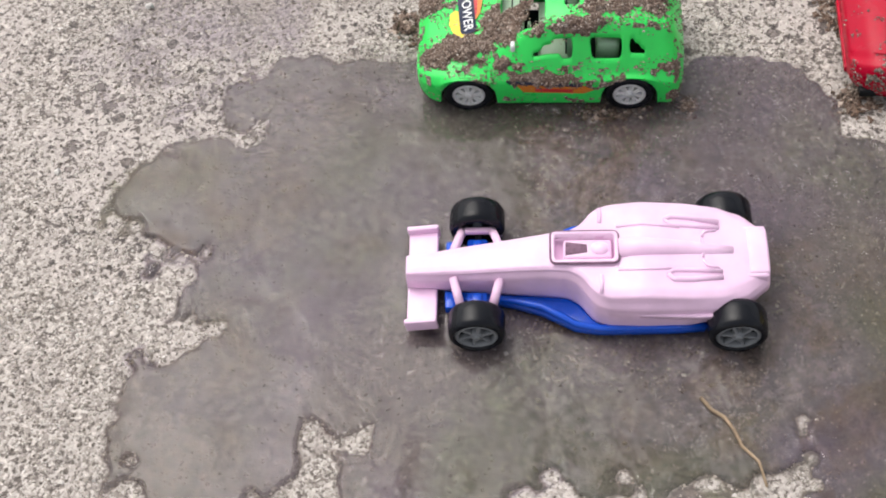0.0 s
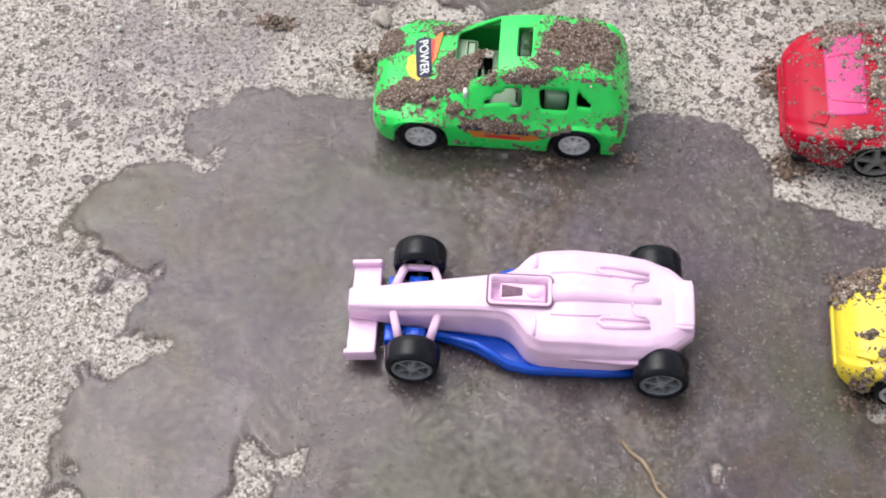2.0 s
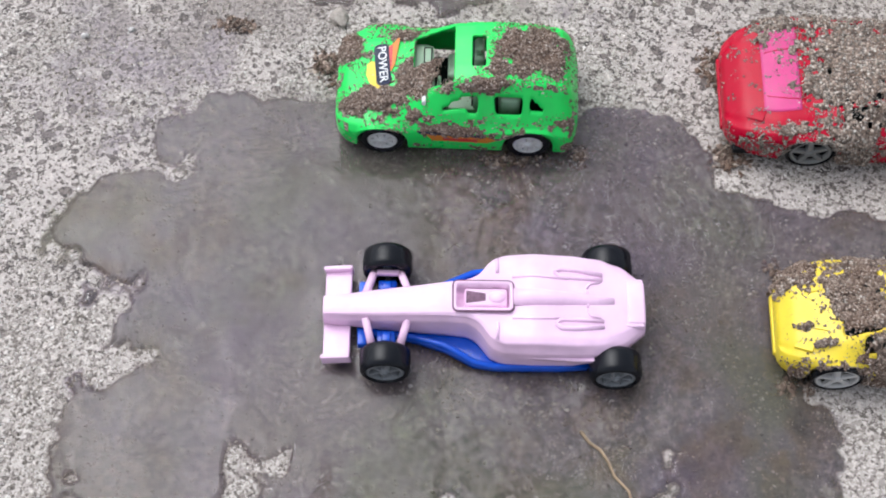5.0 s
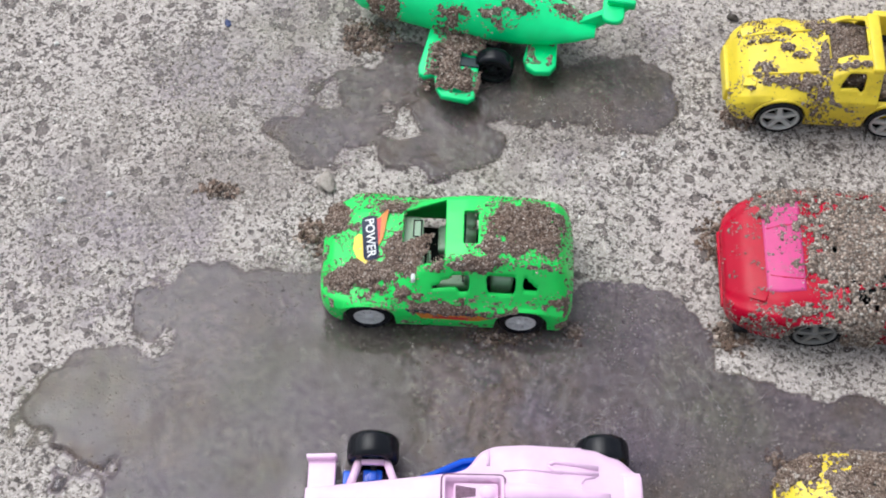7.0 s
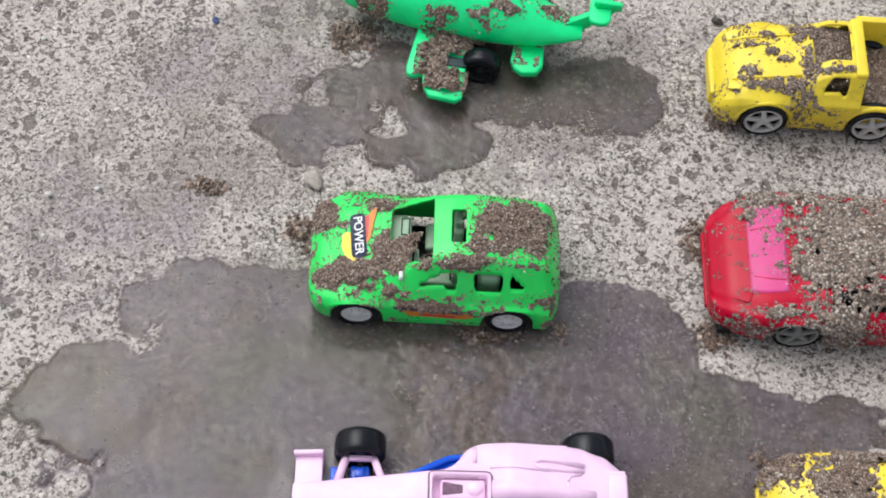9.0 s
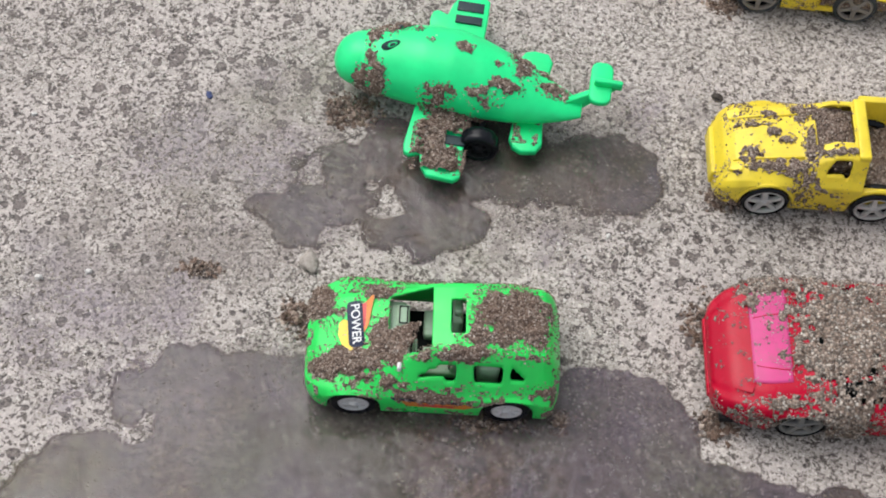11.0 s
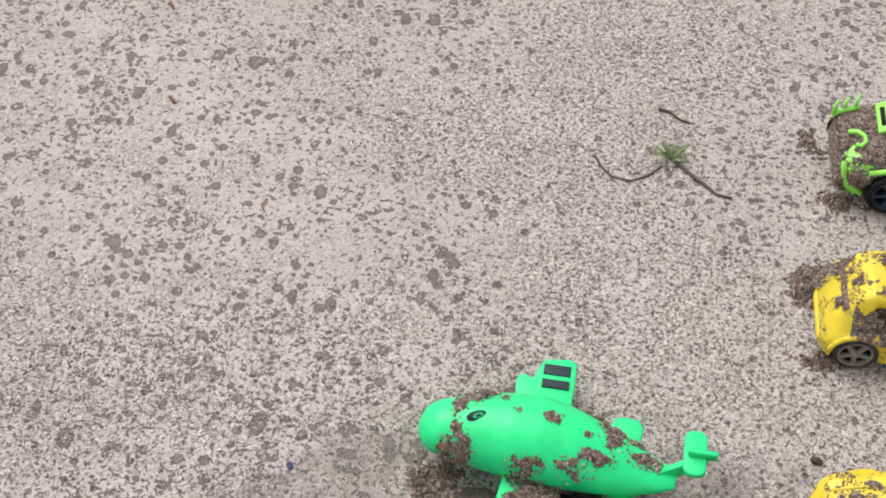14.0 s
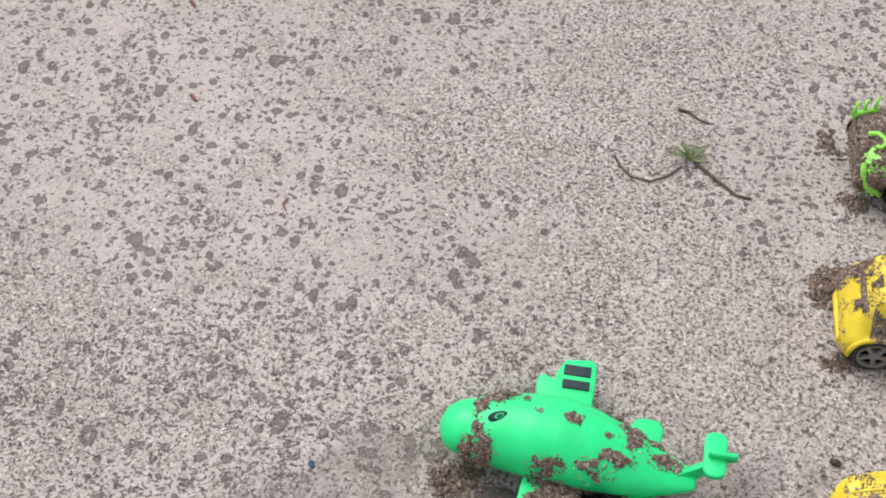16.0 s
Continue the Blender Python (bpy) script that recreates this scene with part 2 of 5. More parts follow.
# ---- materials ----
class Nodes:
    """A short way to write node materials."""

    def __init__(self, name):
        self.mat = bpy.data.materials.new(name)
        self.mat.use_nodes = True
        self.tree = self.mat.node_tree
        self.out = self.tree.nodes["Principled BSDF"]

    def add(self, kind, **values):
        node = self.tree.nodes.new(kind)
        for key, value in values.items():
            node.inputs[key.replace("_", " ")].default_value = value
        return node

    def link(self, a, b):
        self.tree.links.new(a, b)

    def where(self):
        return self.add("ShaderNodeTexCoord").outputs["Object"]

    def noise(self, scale, detail=4.0, rough=0.55, at=None):
        n = self.add("ShaderNodeTexNoise", Scale=scale, Detail=detail, Roughness=rough)
        self.link(at if at is not None else self.where(), n.inputs["Vector"])
        return n.outputs["Fac"]

    def warp(self, at, scale, amount):
        """Coordinates shaken by noise, so that shapes laid in them turn ragged."""
        n = self.add("ShaderNodeTexNoise", Scale=scale, Detail=2.0)
        self.link(at, n.inputs["Vector"])
        return self.vector("MULTIPLY_ADD", n.outputs["Color"], (amount, amount, amount), at)

    def stretched(self, at, sx, sy, turn):
        n = self.tree.nodes.new("ShaderNodeMapping")
        n.inputs["Rotation"].default_value = (0, 0, turn)
        n.inputs["Scale"].default_value = (sx, sy, 1)
        self.link(at, n.inputs["Vector"])
        return n.outputs[0]

    def vector(self, op, *values):
        n = self.tree.nodes.new("ShaderNodeVectorMath")
        n.operation = op
        for slot, v in zip(n.inputs, values):
            if isinstance(v, tuple):
                slot.default_value = v
            else:
                self.link(v, slot)
        return n.outputs[0]

    def cells(self, scale, feature="F1", at=None):
        n = self.add("ShaderNodeTexVoronoi", Scale=scale)
        n.feature = feature
        self.link(at if at is not None else self.where(), n.inputs["Vector"])
        return n

    def ramp(self, fac, stops):
        n = self.add("ShaderNodeValToRGB")
        while len(n.color_ramp.elements) < len(stops):
            n.color_ramp.elements.new(0.5)
        for e, (at, colour) in zip(n.color_ramp.elements, stops):
            e.position = at
            e.color = (*colour, 1) if len(colour) == 3 else colour
        self.link(fac, n.inputs["Fac"])
        return n.outputs["Color"]

    def step(self, fac, lo, hi, a=0.0, b=1.0):
        n = self.add("ShaderNodeMapRange")
        n.inputs["From Min"].default_value, n.inputs["From Max"].default_value = lo, hi
        n.inputs["To Min"].default_value, n.inputs["To Max"].default_value = a, b
        self.link(fac, n.inputs["Value"])
        return n.outputs["Result"]

    def math(self, op, a, b):
        n = self.tree.nodes.new("ShaderNodeMath")
        n.operation = op
        for slot, v in zip(n.inputs, (a, b)):
            if isinstance(v, (int, float)):
                slot.default_value = v
            else:
                self.link(v, slot)
        return n.outputs[0]

    def mix(self, fac, a, b, how="MIX"):
        n = self.tree.nodes.new("ShaderNodeMix")
        n.data_type, n.blend_type = "RGBA", how
        for slot, v in zip((n.inputs[0], n.inputs[6], n.inputs[7]), (fac, a, b)):
            if isinstance(v, (int, float)):
                slot.default_value = v
            elif isinstance(v, tuple):
                slot.default_value = (*v, 1)
            else:
                self.link(v, slot)
        return n.outputs[2]

    def bump(self, height, strength, distance):
        n = self.add("ShaderNodeBump", Strength=strength, Distance=distance)
        self.link(height, n.inputs["Height"])
        if self.out.inputs["Normal"].is_linked:
            self.link(self.out.inputs["Normal"].links[0].from_socket, n.inputs["Normal"])
        self.link(n.outputs[0], self.out.inputs["Normal"])

    def set(self, **values):
        for key, value in values.items():
            slot = self.out.inputs[key.replace("_", " ")]
            if hasattr(value, "is_linked"):
                self.link(value, slot)
            else:
                slot.default_value = (*value, 1) if isinstance(value, tuple) and len(value) == 3 else value
        return self.mat


def plastic(name, colour, rough=0.32, dirt=0.25, dirt_colour=(0.20, 0.16, 0.125), ior=1.46):
    """Moulded toy plastic, a little scuffed, with dried dust specks."""
    n = Nodes(name)
    tone = n.step(n.noise(90, 3), 0.3, 0.7, 0.88, 1.06)
    base = n.mix(1.0, colour, n.mix(0.0, tone, tone), "MULTIPLY")
    film = n.step(n.noise(160, 5, 0.7), 0.56, 0.78, 0.0, dirt)
    specks = n.step(n.noise(750, 2), 0.66, 0.72, 0.0, min(1.0, dirt * 2.5))
    film = n.math("MAXIMUM", film, n.math("MULTIPLY", specks, n.step(n.noise(45, 2), 0.42, 0.62)))
    base = n.mix(film, base, dirt_colour)
    n.bump(n.noise(900, 2), 0.06, 0.0004)
    gloss = n.step(n.noise(70, 4), 0.3, 0.75, rough * 0.75, rough * 1.5)
    return n.set(Base_Color=base, Roughness=n.math("MAXIMUM", gloss, n.math("MULTIPLY", film, 0.8)), IOR=ior)


GREEN = plastic("green_plastic", (0.020, 0.70, 0.105), 0.32, 0.14)
PLANE_GREEN = plastic("sea_green_plastic", (0.010, 0.77, 0.245), 0.38, 0.05)
LIME = plastic("lime_plastic", (0.30, 0.80, 0.10), 0.35, 0.35)
PINK = plastic("pink_plastic", (0.83, 0.57, 0.765), 0.36, 0.05)
BLUE = plastic("blue_plastic", (0.006, 0.085, 0.58), 0.16, 0.08)
RED = plastic("red_plastic", (0.44, 0.001, 0.024), 0.24, 0.18, ior=1.28)
YELLOW = plastic("yellow_plastic", (0.80, 0.615, 0.035), 0.36, 0.40, (0.16, 0.10, 0.05))
DARK = plastic("dark_plastic", (0.008, 0.009, 0.011), 0.45, 0.10, ior=1.25)
TYRE = plastic("black_tyre", (0.006, 0.007, 0.010), 0.22, 0.06, (0.12, 0.11, 0.10), ior=1.30)
DUSTY_TYRE = plastic("dusty_tyre", (0.03, 0.035, 0.04), 0.6, 0.7, (0.17, 0.155, 0.135))
GREY_RIM = plastic("grey_rim", (0.20, 0.20, 0.19), 0.4, 0.4)
WHITE_RIM = plastic("white_rim", (0.62, 0.63, 0.61), 0.35, 0.3)
CREAM = plastic("pale_cabin_plastic", (0.34, 0.48, 0.34), 0.4, 0.55)
DARK_TEAL = plastic("dark_teal_plastic", (0.010, 0.028, 0.035), 0.5, 0.2)
NAVY = plastic("navy_sticker", (0.012, 0.02, 0.05), 0.6, 0.12)
ORANGE = plastic("orange_sticker", (0.62, 0.20, 0.02), 0.4, 0.8)
GOLD = plastic("yellow_sticker", (0.80, 0.58, 0.03), 0.3, 0.15)
CRIMSON = plastic("red_sticker", (0.55, 0.03, 0.03), 0.3, 0.15)
WHITE = plastic("white_sticker", (0.75, 0.76, 0.75), 0.35, 0.15)


def sand_colour(n, at=None):
    """Light and dark grains of sand, a millimetre or so each."""
    cell = n.cells(900, at=at)
    sep = n.add("ShaderNodeSeparateColor")
    n.link(cell.outputs["Color"], sep.inputs[0])
    return cell, sep.outputs[0]


def mud_material(name, lift, brown):
    n = Nodes(name)
    cell, pick = sand_colour(n)
    grain = n.ramp(pick, [(p, tuple(min(0.75, c * lift) for c in rgb)) for p, rgb in ((0.0, (0.07, 0.048, 0.037)), (0.3, (0.18, 0.128, 0.098)), (0.65, (0.32, 0.243, 0.19)), (0.9, (0.46, 0.39, 0.325)), (1.0, (0.58, 0.54, 0.48)))])
    gap = n.step(cell.outputs["Distance"], 0.35, 0.85)
    base = n.mix(gap, grain, (0.075, 0.056, 0.044))
    base = n.mix(n.step(n.noise(70, 3), 0.42, 0.66, 0.0, brown), base, (0.135, 0.08, 0.052))
    n.bump(n.math("SUBTRACT", 1.0, cell.outputs["Distance"]), 0.9, 0.0005)
    return n.set(Base_Color=base, Roughness=n.step(n.noise(120), 0.3, 0.7, 0.55, 0.95))


def grain_material(name, wet=False, stops=((0.0, (0.105, 0.072, 0.055)), (0.3, (0.22, 0.165, 0.13)), (0.65, (0.35, 0.275, 0.222)), (0.93, (0.47, 0.40, 0.335)), (1.0, (0.62, 0.57, 0.51)))):
    n = Nodes(name)
    geo = n.add("ShaderNodeNewGeometry")
    base = n.ramp(geo.outputs["Random Per Island"], list(stops))
    rough = 0.9
    if wet:
        a = n.add("ShaderNodeAttribute")
        a.attribute_name = "wet"
        base = n.mix(a.outputs["Fac"], base, n.mix(1.0, base, (0.66, 0.61, 0.58), "MULTIPLY"))
        rough = n.step(a.outputs["Fac"], 0, 1, 0.92, 0.45)
    return n.set(Base_Color=base, Roughness=rough)


def ground_material():
    n = Nodes("worn_concrete")
    at = n.where()
    wet = n.add("ShaderNodeAttribute")
    wet.attribute_name = "wet"
    far = n.add("ShaderNodeAttribute")
    far.attribute_name = "splash"
    cell, pick = sand_colour(n)
    # cement between the grains, in slow patches of warmer and greyer tone
    slow = n.noise(9, 5, 0.6)
    cement = n.ramp(slow, [(0.3, (0.41, 0.366, 0.335)), (0.5, (0.485, 0.432, 0.40)), (0.7, (0.545, 0.488, 0.456))])
    cement = n.mix(n.step(n.noise(26, 4), 0.52, 0.72, 0.0, 0.35), cement, (0.30, 0.30, 0.245))
    cement = n.mix(n.step(n.noise(60, 5, 0.7), 0.35, 0.7, 0.0, 0.5), cement, (0.50, 0.455, 0.42))
    grain = n.ramp(pick, [(0.0, (0.13, 0.108, 0.092)), (0.3, (0.28, 0.25, 0.22)), (0.65, (0.44, 0.40, 0.36)), (1.0, (0.62, 0.58, 0.53))])
    smoothed = n.math("MULTIPLY", far.outputs["Fac"], 0.42)
    base = n.mix(n.math("SUBTRACT", n.step(n.noise(45, 4), 0.36, 0.6, 0.40, 0.9), smoothed), cement, grain)
    skin_left = n.add("ShaderNodeAttribute")
    skin_left.attribute_name = "bare"
    gritty = n.step(skin_left.outputs["Fac"], 0.0, 0.9, 1.0, 0.22)
    pits = n.noise(560, 3, 0.62)
    base = n.mix(n.math("MULTIPLY", gritty, n.step(pits, 0.475, 0.40, 0.0, 0.92)), base, (0.105, 0.088, 0.077))
    base = n.mix(n.math("MULTIPLY", gritty, n.step(n.noise(470, 3, 0.6, n.stretched(at, 1, 1, 0.7)), 0.57, 0.65, 0.0, 0.7)), base, (0.66, 0.605, 0.555))
    # fine silt has settled where the water stands
    silt_and_sky = n.ramp(n.noise(42, 6, 0.72), [(0.30, (0.165, 0.142, 0.12)), (0.45, (0.285, 0.25, 0.225)), (0.58, (0.37, 0.33, 0.305)), (0.70, (0.55, 0.50, 0.455))])
    silt_and_sky = n.mix(n.step(n.noise(11, 4), 0.49, 0.58, 0.0, 0.9), silt_and_sky, n.mix(n.step(n.noise(300, 3), 0.35, 0.65), (0.235, 0.27, 0.155), (0.37, 0.385, 0.26)))
    # purple-grey patches put the sky's reflection into the bed's colour
    silt_and_sky = n.mix(n.step(n.noise(12, 4, 0.6, n.stretched(at, 1, 1, 2.0)), 0.53, 0.42, 0.0, 0.75), silt_and_sky, n.mix(n.step(n.noise(260, 3), 0.35, 0.65), (0.31, 0.265, 0.36), (0.48, 0.42, 0.52)))
    gravel = n.ramp(n.noise(260, 5, 0.78), [(0.33, (0.26, 0.25, 0.24)), (0.5, (0.80, 0.80, 0.80)), (0.66, (1.62, 1.58, 1.5))])
    silt_and_sky = n.mix(n.step(n.noise(20, 4, 0.6), 0.38, 0.58, 0.45, 1.0), silt_and_sky, n.mix(1.0, silt_and_sky, gravel, "MULTIPLY"))
    silt_and_sky = n.mix(n.step(n.noise(410, 2, 0.5, n.stretched(at, 1, 1, 1.0)), 0.64, 0.70, 0.0, 0.9), silt_and_sky, (0.74, 0.68, 0.60))
    base = n.mix(n.math("MULTIPLY", wet.outputs["Fac"], n.step(n.noise(55, 4, 0.6), 0.35, 0.62, 0.95, 0.6)), base, silt_and_sky)
    # drops that splashed on the dry concrete: fine flecks, ragged blots, a few large ones
    patchy = n.step(n.noise(24, 3), 0.3, 0.7, -0.055, 0.055)
    fleck = n.math("ADD", n.math("ADD", n.noise(430, 2, 0.5, n.warp(at, 160, 0.004)), patchy), n.math("MULTIPLY", far.outputs["Fac"], 0.07))
    small = n.math("MULTIPLY", n.step(fleck, 0.665, 0.685), n.step(far.outputs["Fac"], 0.03, 0.3))

    def blots(scale, bend, amount, stretch, channel, rare, widest):
        """Drops of many sizes: where they lie, and how far in from their rim."""
        cell_at = n.warp(n.stretched(at, *stretch), bend, amount)
        c = n.cells(scale, at=cell_at)
        s = n.add("ShaderNodeSeparateColor")
        n.link(c.outputs["Color"], s.inputs[0])
        r = n.math("MULTIPLY", n.step(s.outputs[channel], rare, 1.0, 0.06, widest), n.step(far.outputs["Fac"], 0.0, 0.75, 0.15, 1.0))
        depth = n.math("SUBTRACT", r, c.outputs["Distance"])
        return n.math("MULTIPLY", n.step(depth, 0.0, 0.04), n.step(r, 0.07, 0.12)), depth

    large, large_in = blots(88, 300, 0.0042, (1.3, 0.8, 0.6), 1, 0.64, 0.40)
    round_ones, round_in = blots(150, 420, 0.0014, (1.0, 1.0, 0.9), 2, 0.58, 0.42)
    fine_ones, fine_in = blots(210, 500, 0.0016, (0.9, 1.15, 0.2), 0, 0.55, 0.40)
    blot = n.math("MAXIMUM", round_ones, fine_ones)
    inner = n.step(n.math("MAXIMUM", large_in, n.math("MAXIMUM", round_in, fine_in)), 0.08, 0.22, 0.0, 0.55)
    spots = n.math("MULTIPLY", n.math("MAXIMUM", n.math("MAXIMUM", small, large), blot), n.step(wet.outputs["Fac"], 0.9, 0.55))
    n.bump(n.math("SUBTRACT", 1.0, spots), 0.5, 0.0007)
    fringe = n.math("MULTIPLY", n.step(wet.outputs["Fac"], 0.5, 0.75), n.step(wet.outputs["Fac"], 0.999, 0.9))
    damp = n.math("MAXIMUM", wet.outputs["Fac"], n.math("MULTIPLY", spots, 0.95))
    soaked = n.mix(1.0, base, (0.50, 0.455, 0.445), "MULTIPLY")
    soaked = n.mix(n.step(n.noise(34, 5, 0.65), 0.42, 0.66, 0.0, 0.7), soaked, n.mix(1.0, base, (0.36, 0.33, 0.325), "MULTIPLY"))
    base = n.mix(spots, n.mix(damp, base, soaked), n.mix(1.0, base, n.mix(inner, (0.27, 0.245, 0.24), (0.46, 0.42, 0.41)), "MULTIPLY"))
    base = n.mix(fringe, base, n.mix(1.0, base, (0.55, 0.5, 0.48), "MULTIPLY"))
    dry = n.step(wet.outputs["Fac"], 0.0, 1.0, 1.0, 0.42)
    n.bump(n.math("MULTIPLY", pits, dry), 0.8, 0.0006)
    n.bump(n.math("MULTIPLY", n.math("SUBTRACT", 1.0, cell.outputs["Distance"]), dry), 0.55, 0.0006)
    return n.set(Base_Color=base, Roughness=n.step(damp, 0, 1, 0.95, 0.42))


def water_material():
    """Clear shallow water, drifting silty clouds, and sky reflection painted in as purple."""
    n = Nodes("muddy_water")
    at = n.where()
    n.bump(n.noise(34, 3, 0.55, n.warp(at, 18, 0.07)), 0.5, 0.004)
    n.bump(n.noise(95, 2, 0.4, n.warp(at, 40, 0.03)), 0.25, 0.0006)
    n.set(Base_Color=(0.74, 0.73, 0.73), Roughness=0.04, IOR=1.33, Transmission_Weight=1.0)
    cloud = n.add("ShaderNodeBsdfPrincipled", Roughness=0.05, IOR=1.33)
    silt_and_sky = n.ramp(n.noise(38, 6, 0.72), [(0.38, (0.032, 0.026, 0.023)), (0.46, (0.135, 0.090, 0.062)), (0.53, (0.105, 0.092, 0.104)), (0.64, (0.20, 0.165, 0.155))])
    silt_and_sky = n.mix(n.step(n.noise(12, 3, 0.5, n.stretched(at, 1, 1, 0.6)), 0.50, 0.58, 0.0, 0.75), silt_and_sky, n.mix(n.step(n.noise(120, 4, 0.7), 0.35, 0.65), (0.060, 0.070, 0.042), (0.125, 0.128, 0.085)))
    # broad purple areas carry reflected sky as plain colour
    silt_and_sky = n.mix(n.step(n.noise(9, 3, 0.5, n.stretched(at, 1, 1, 1.9)), 0.50, 0.58, 0.0, 0.75), silt_and_sky, n.mix(n.step(n.noise(140, 4, 0.7, n.stretched(at, 1, 1, 0.3)), 0.35, 0.65), (0.072, 0.052, 0.098), (0.175, 0.128, 0.195)))
    n.link(silt_and_sky, cloud.inputs["Base Color"])
    n.link(n.out.inputs["Normal"].links[0].from_socket, cloud.inputs["Normal"])
    blend = n.add("ShaderNodeMixShader")
    n.link(n.step(n.noise(13, 4, 0.6, n.warp(at, 20, 0.03)), 0.36, 0.64, 0.10, 0.52), blend.inputs[0])
    n.link(n.out.outputs[0], blend.inputs[1])
    n.link(cloud.outputs[0], blend.inputs[2])
    n.link(blend.outputs[0], n.tree.nodes["Material Output"].inputs["Surface"])
    return n.mat


def leafy(name, colour):
    n = Nodes(name)
    base = n.mix(n.step(n.noise(300), 0.35, 0.65), colour, tuple(c * 1.6 for c in colour))
    return n.set(Base_Color=base, Roughness=0.6)


def stone_material(name, colour):
    n = Nodes(name)
    base = n.mix(n.step(n.noise(400, 5, 0.7), 0.35, 0.65), colour, tuple(c * 0.55 for c in colour))
    n.bump(n.noise(600, 4), 0.6, 0.0004)
    return n.set(Base_Color=base, Roughness=0.85)


MUD = mud_material("sandy_mud", 0.92, 0.85)
STAIN = mud_material("red_brown_mud", 0.75, 1.0)
LIGHT_RIM = plastic("pale_grey_rim", (0.50, 0.49, 0.47), 0.35, 0.5)
NAVY_RIM = plastic("navy_rim", (0.02, 0.032, 0.06), 0.3, 0.12)
DUSTY_RIM = plastic("dusty_rim", (0.24, 0.215, 0.19), 0.6, 1.0)
MAGENTA = plastic("magenta_plastic", (0.60, 0.055, 0.22), 0.36, 0.45, ior=1.4)
RACER_RIM = plastic("dark_grey_rim", (0.19, 0.20, 0.21), 0.3, 0.15)
PALE_MUD = mud_material("pale_sand_crust", 1.1, 0.2)
SAND_GRAIN = grain_material("sand_grain", False, ((0.0, (0.085, 0.054, 0.040)), (0.3, (0.185, 0.128, 0.098)), (0.65, (0.30, 0.222, 0.175)), (0.93, (0.44, 0.36, 0.30)), (1.0, (0.60, 0.55, 0.49))))
GROUND_GRAIN = grain_material("ground_grain", True, ((0.0, (0.13, 0.11, 0.093)), (0.2, (0.25, 0.22, 0.19)), (0.55, (0.42, 0.38, 0.335)), (0.9, (0.55, 0.51, 0.46)), (1.0, (0.72, 0.69, 0.65))))
PALE_GRAIN = grain_material("pale_grain", False, ((0.0, (0.10, 0.086, 0.072)), (0.3, (0.20, 0.175, 0.15)), (0.75, (0.32, 0.285, 0.245)), (1.0, (0.52, 0.48, 0.43))))
CONCRETE = ground_material()
WATER = water_material()
LEAF = leafy("weed_leaf", (0.115, 0.145, 0.06))
TWIG = leafy("dry_twig", (0.085, 0.06, 0.045))
RED_BARK = leafy("red_bark", (0.20, 0.075, 0.062))
ROOT = leafy("pale_root", (0.26, 0.19, 0.12))
PALE_STONE = stone_material("pale_stone", (0.45, 0.40, 0.35))
DARK_STONE = stone_material("dark_crumb", (0.075, 0.062, 0.052))
WHITE_STONE = stone_material("white_pebble", (0.72, 0.70, 0.66))


# ---- the ground and the water on it ----
def spread(lo, hi, step, far=60000.0):
    """Grid lines: even between lo and hi, then wider and wider to the horizon."""
    core = np.arange(lo, hi + step / 2, step)
    out, d, edge = [], step, 0.0
    while edge < far:
        d *= 1.6
        edge += d
        out.append(edge)
    out = np.array(out)
    return np.concatenate([lo - out[::-1], core, hi + out])


def bare(x, y):
    """Where the trowelled skin of the concrete shows through the sand."""
    left = smooth(-x + (vnoise(x, y, 0, 60, 24) - 0.5) * 120, 20, 120) * smooth(y + (vnoise(x, y, 0, 45, 25) - 0.5) * 90, 285, 370)
    right = 0.7 * smooth(blobs(x, y, [(108, 410, 44, 75), (160, 520, 90, 60)]) + vnoise(x, y, 0, 25, 26) - 0.5, 0.0, 0.6)
    return np.clip(np.maximum(left, right) * (0.55 + 0.6 * vnoise(x, y, 0, 18, 27)), 0, 1)


def splash(x, y):
    """How densely drops have speckled the dry concrete."""
    patch = 0.45 + 0.85 * vnoise(x, y, 0, 38, 22)
    near = smooth(blobs(x, y, [(74, 160, 44, 46), (-140, 70, 60, 60), (-150, 190, 80, 60), (100, 420, 60, 70), (-110, 262, 150, 72)]) + (vnoise(x, y, 0, 20, 23) - 0.5), 0.0, 0.7)
    a = np.maximum(bare(x, y), 0.95 * near)
    return np.clip((0.30 * smooth(y, 20, 110) + 0.12 + a) * patch, 0, 1.1)


gx, gy = spread(-312, 205, 1.3), spread(-85, 560, 1.3)
GX, GY = np.meshgrid(gx, gy, indexing="ij")
inside = (np.abs(GX) < 500) & (GY > -300) & (GY < 800)
GZ = np.where(inside, ground_height(np.where(inside, GX, 0), np.where(inside, GY, 0)), -0.5)
ni, nj = GX.shape
idx = np.arange(ni * nj).reshape(ni, nj)
quads = np.stack([idx[:-1, :-1], idx[1:, :-1], idx[1:, 1:], idx[:-1, 1:]], -1).reshape(-1, 4)
me = mesh_of("ground", np.stack([GX, GY, GZ], -1).reshape(-1, 3), quads, [CONCRETE])


def damp(x, y):
    """Ground that the splashes keep damp round the aeroplane."""
    near = blobs(x, y, [(10, 210, 110, 55), (-80, 200, 70, 50), (-120, 130, 60, 60)])
    return 0.5 * smooth(near + (vnoise(x, y, 0, 22, 51) - 0.5) * 1.2 + (vnoise(x, y, 0, 6, 52) - 0.5) * 1.0, 0.0, 1.1)


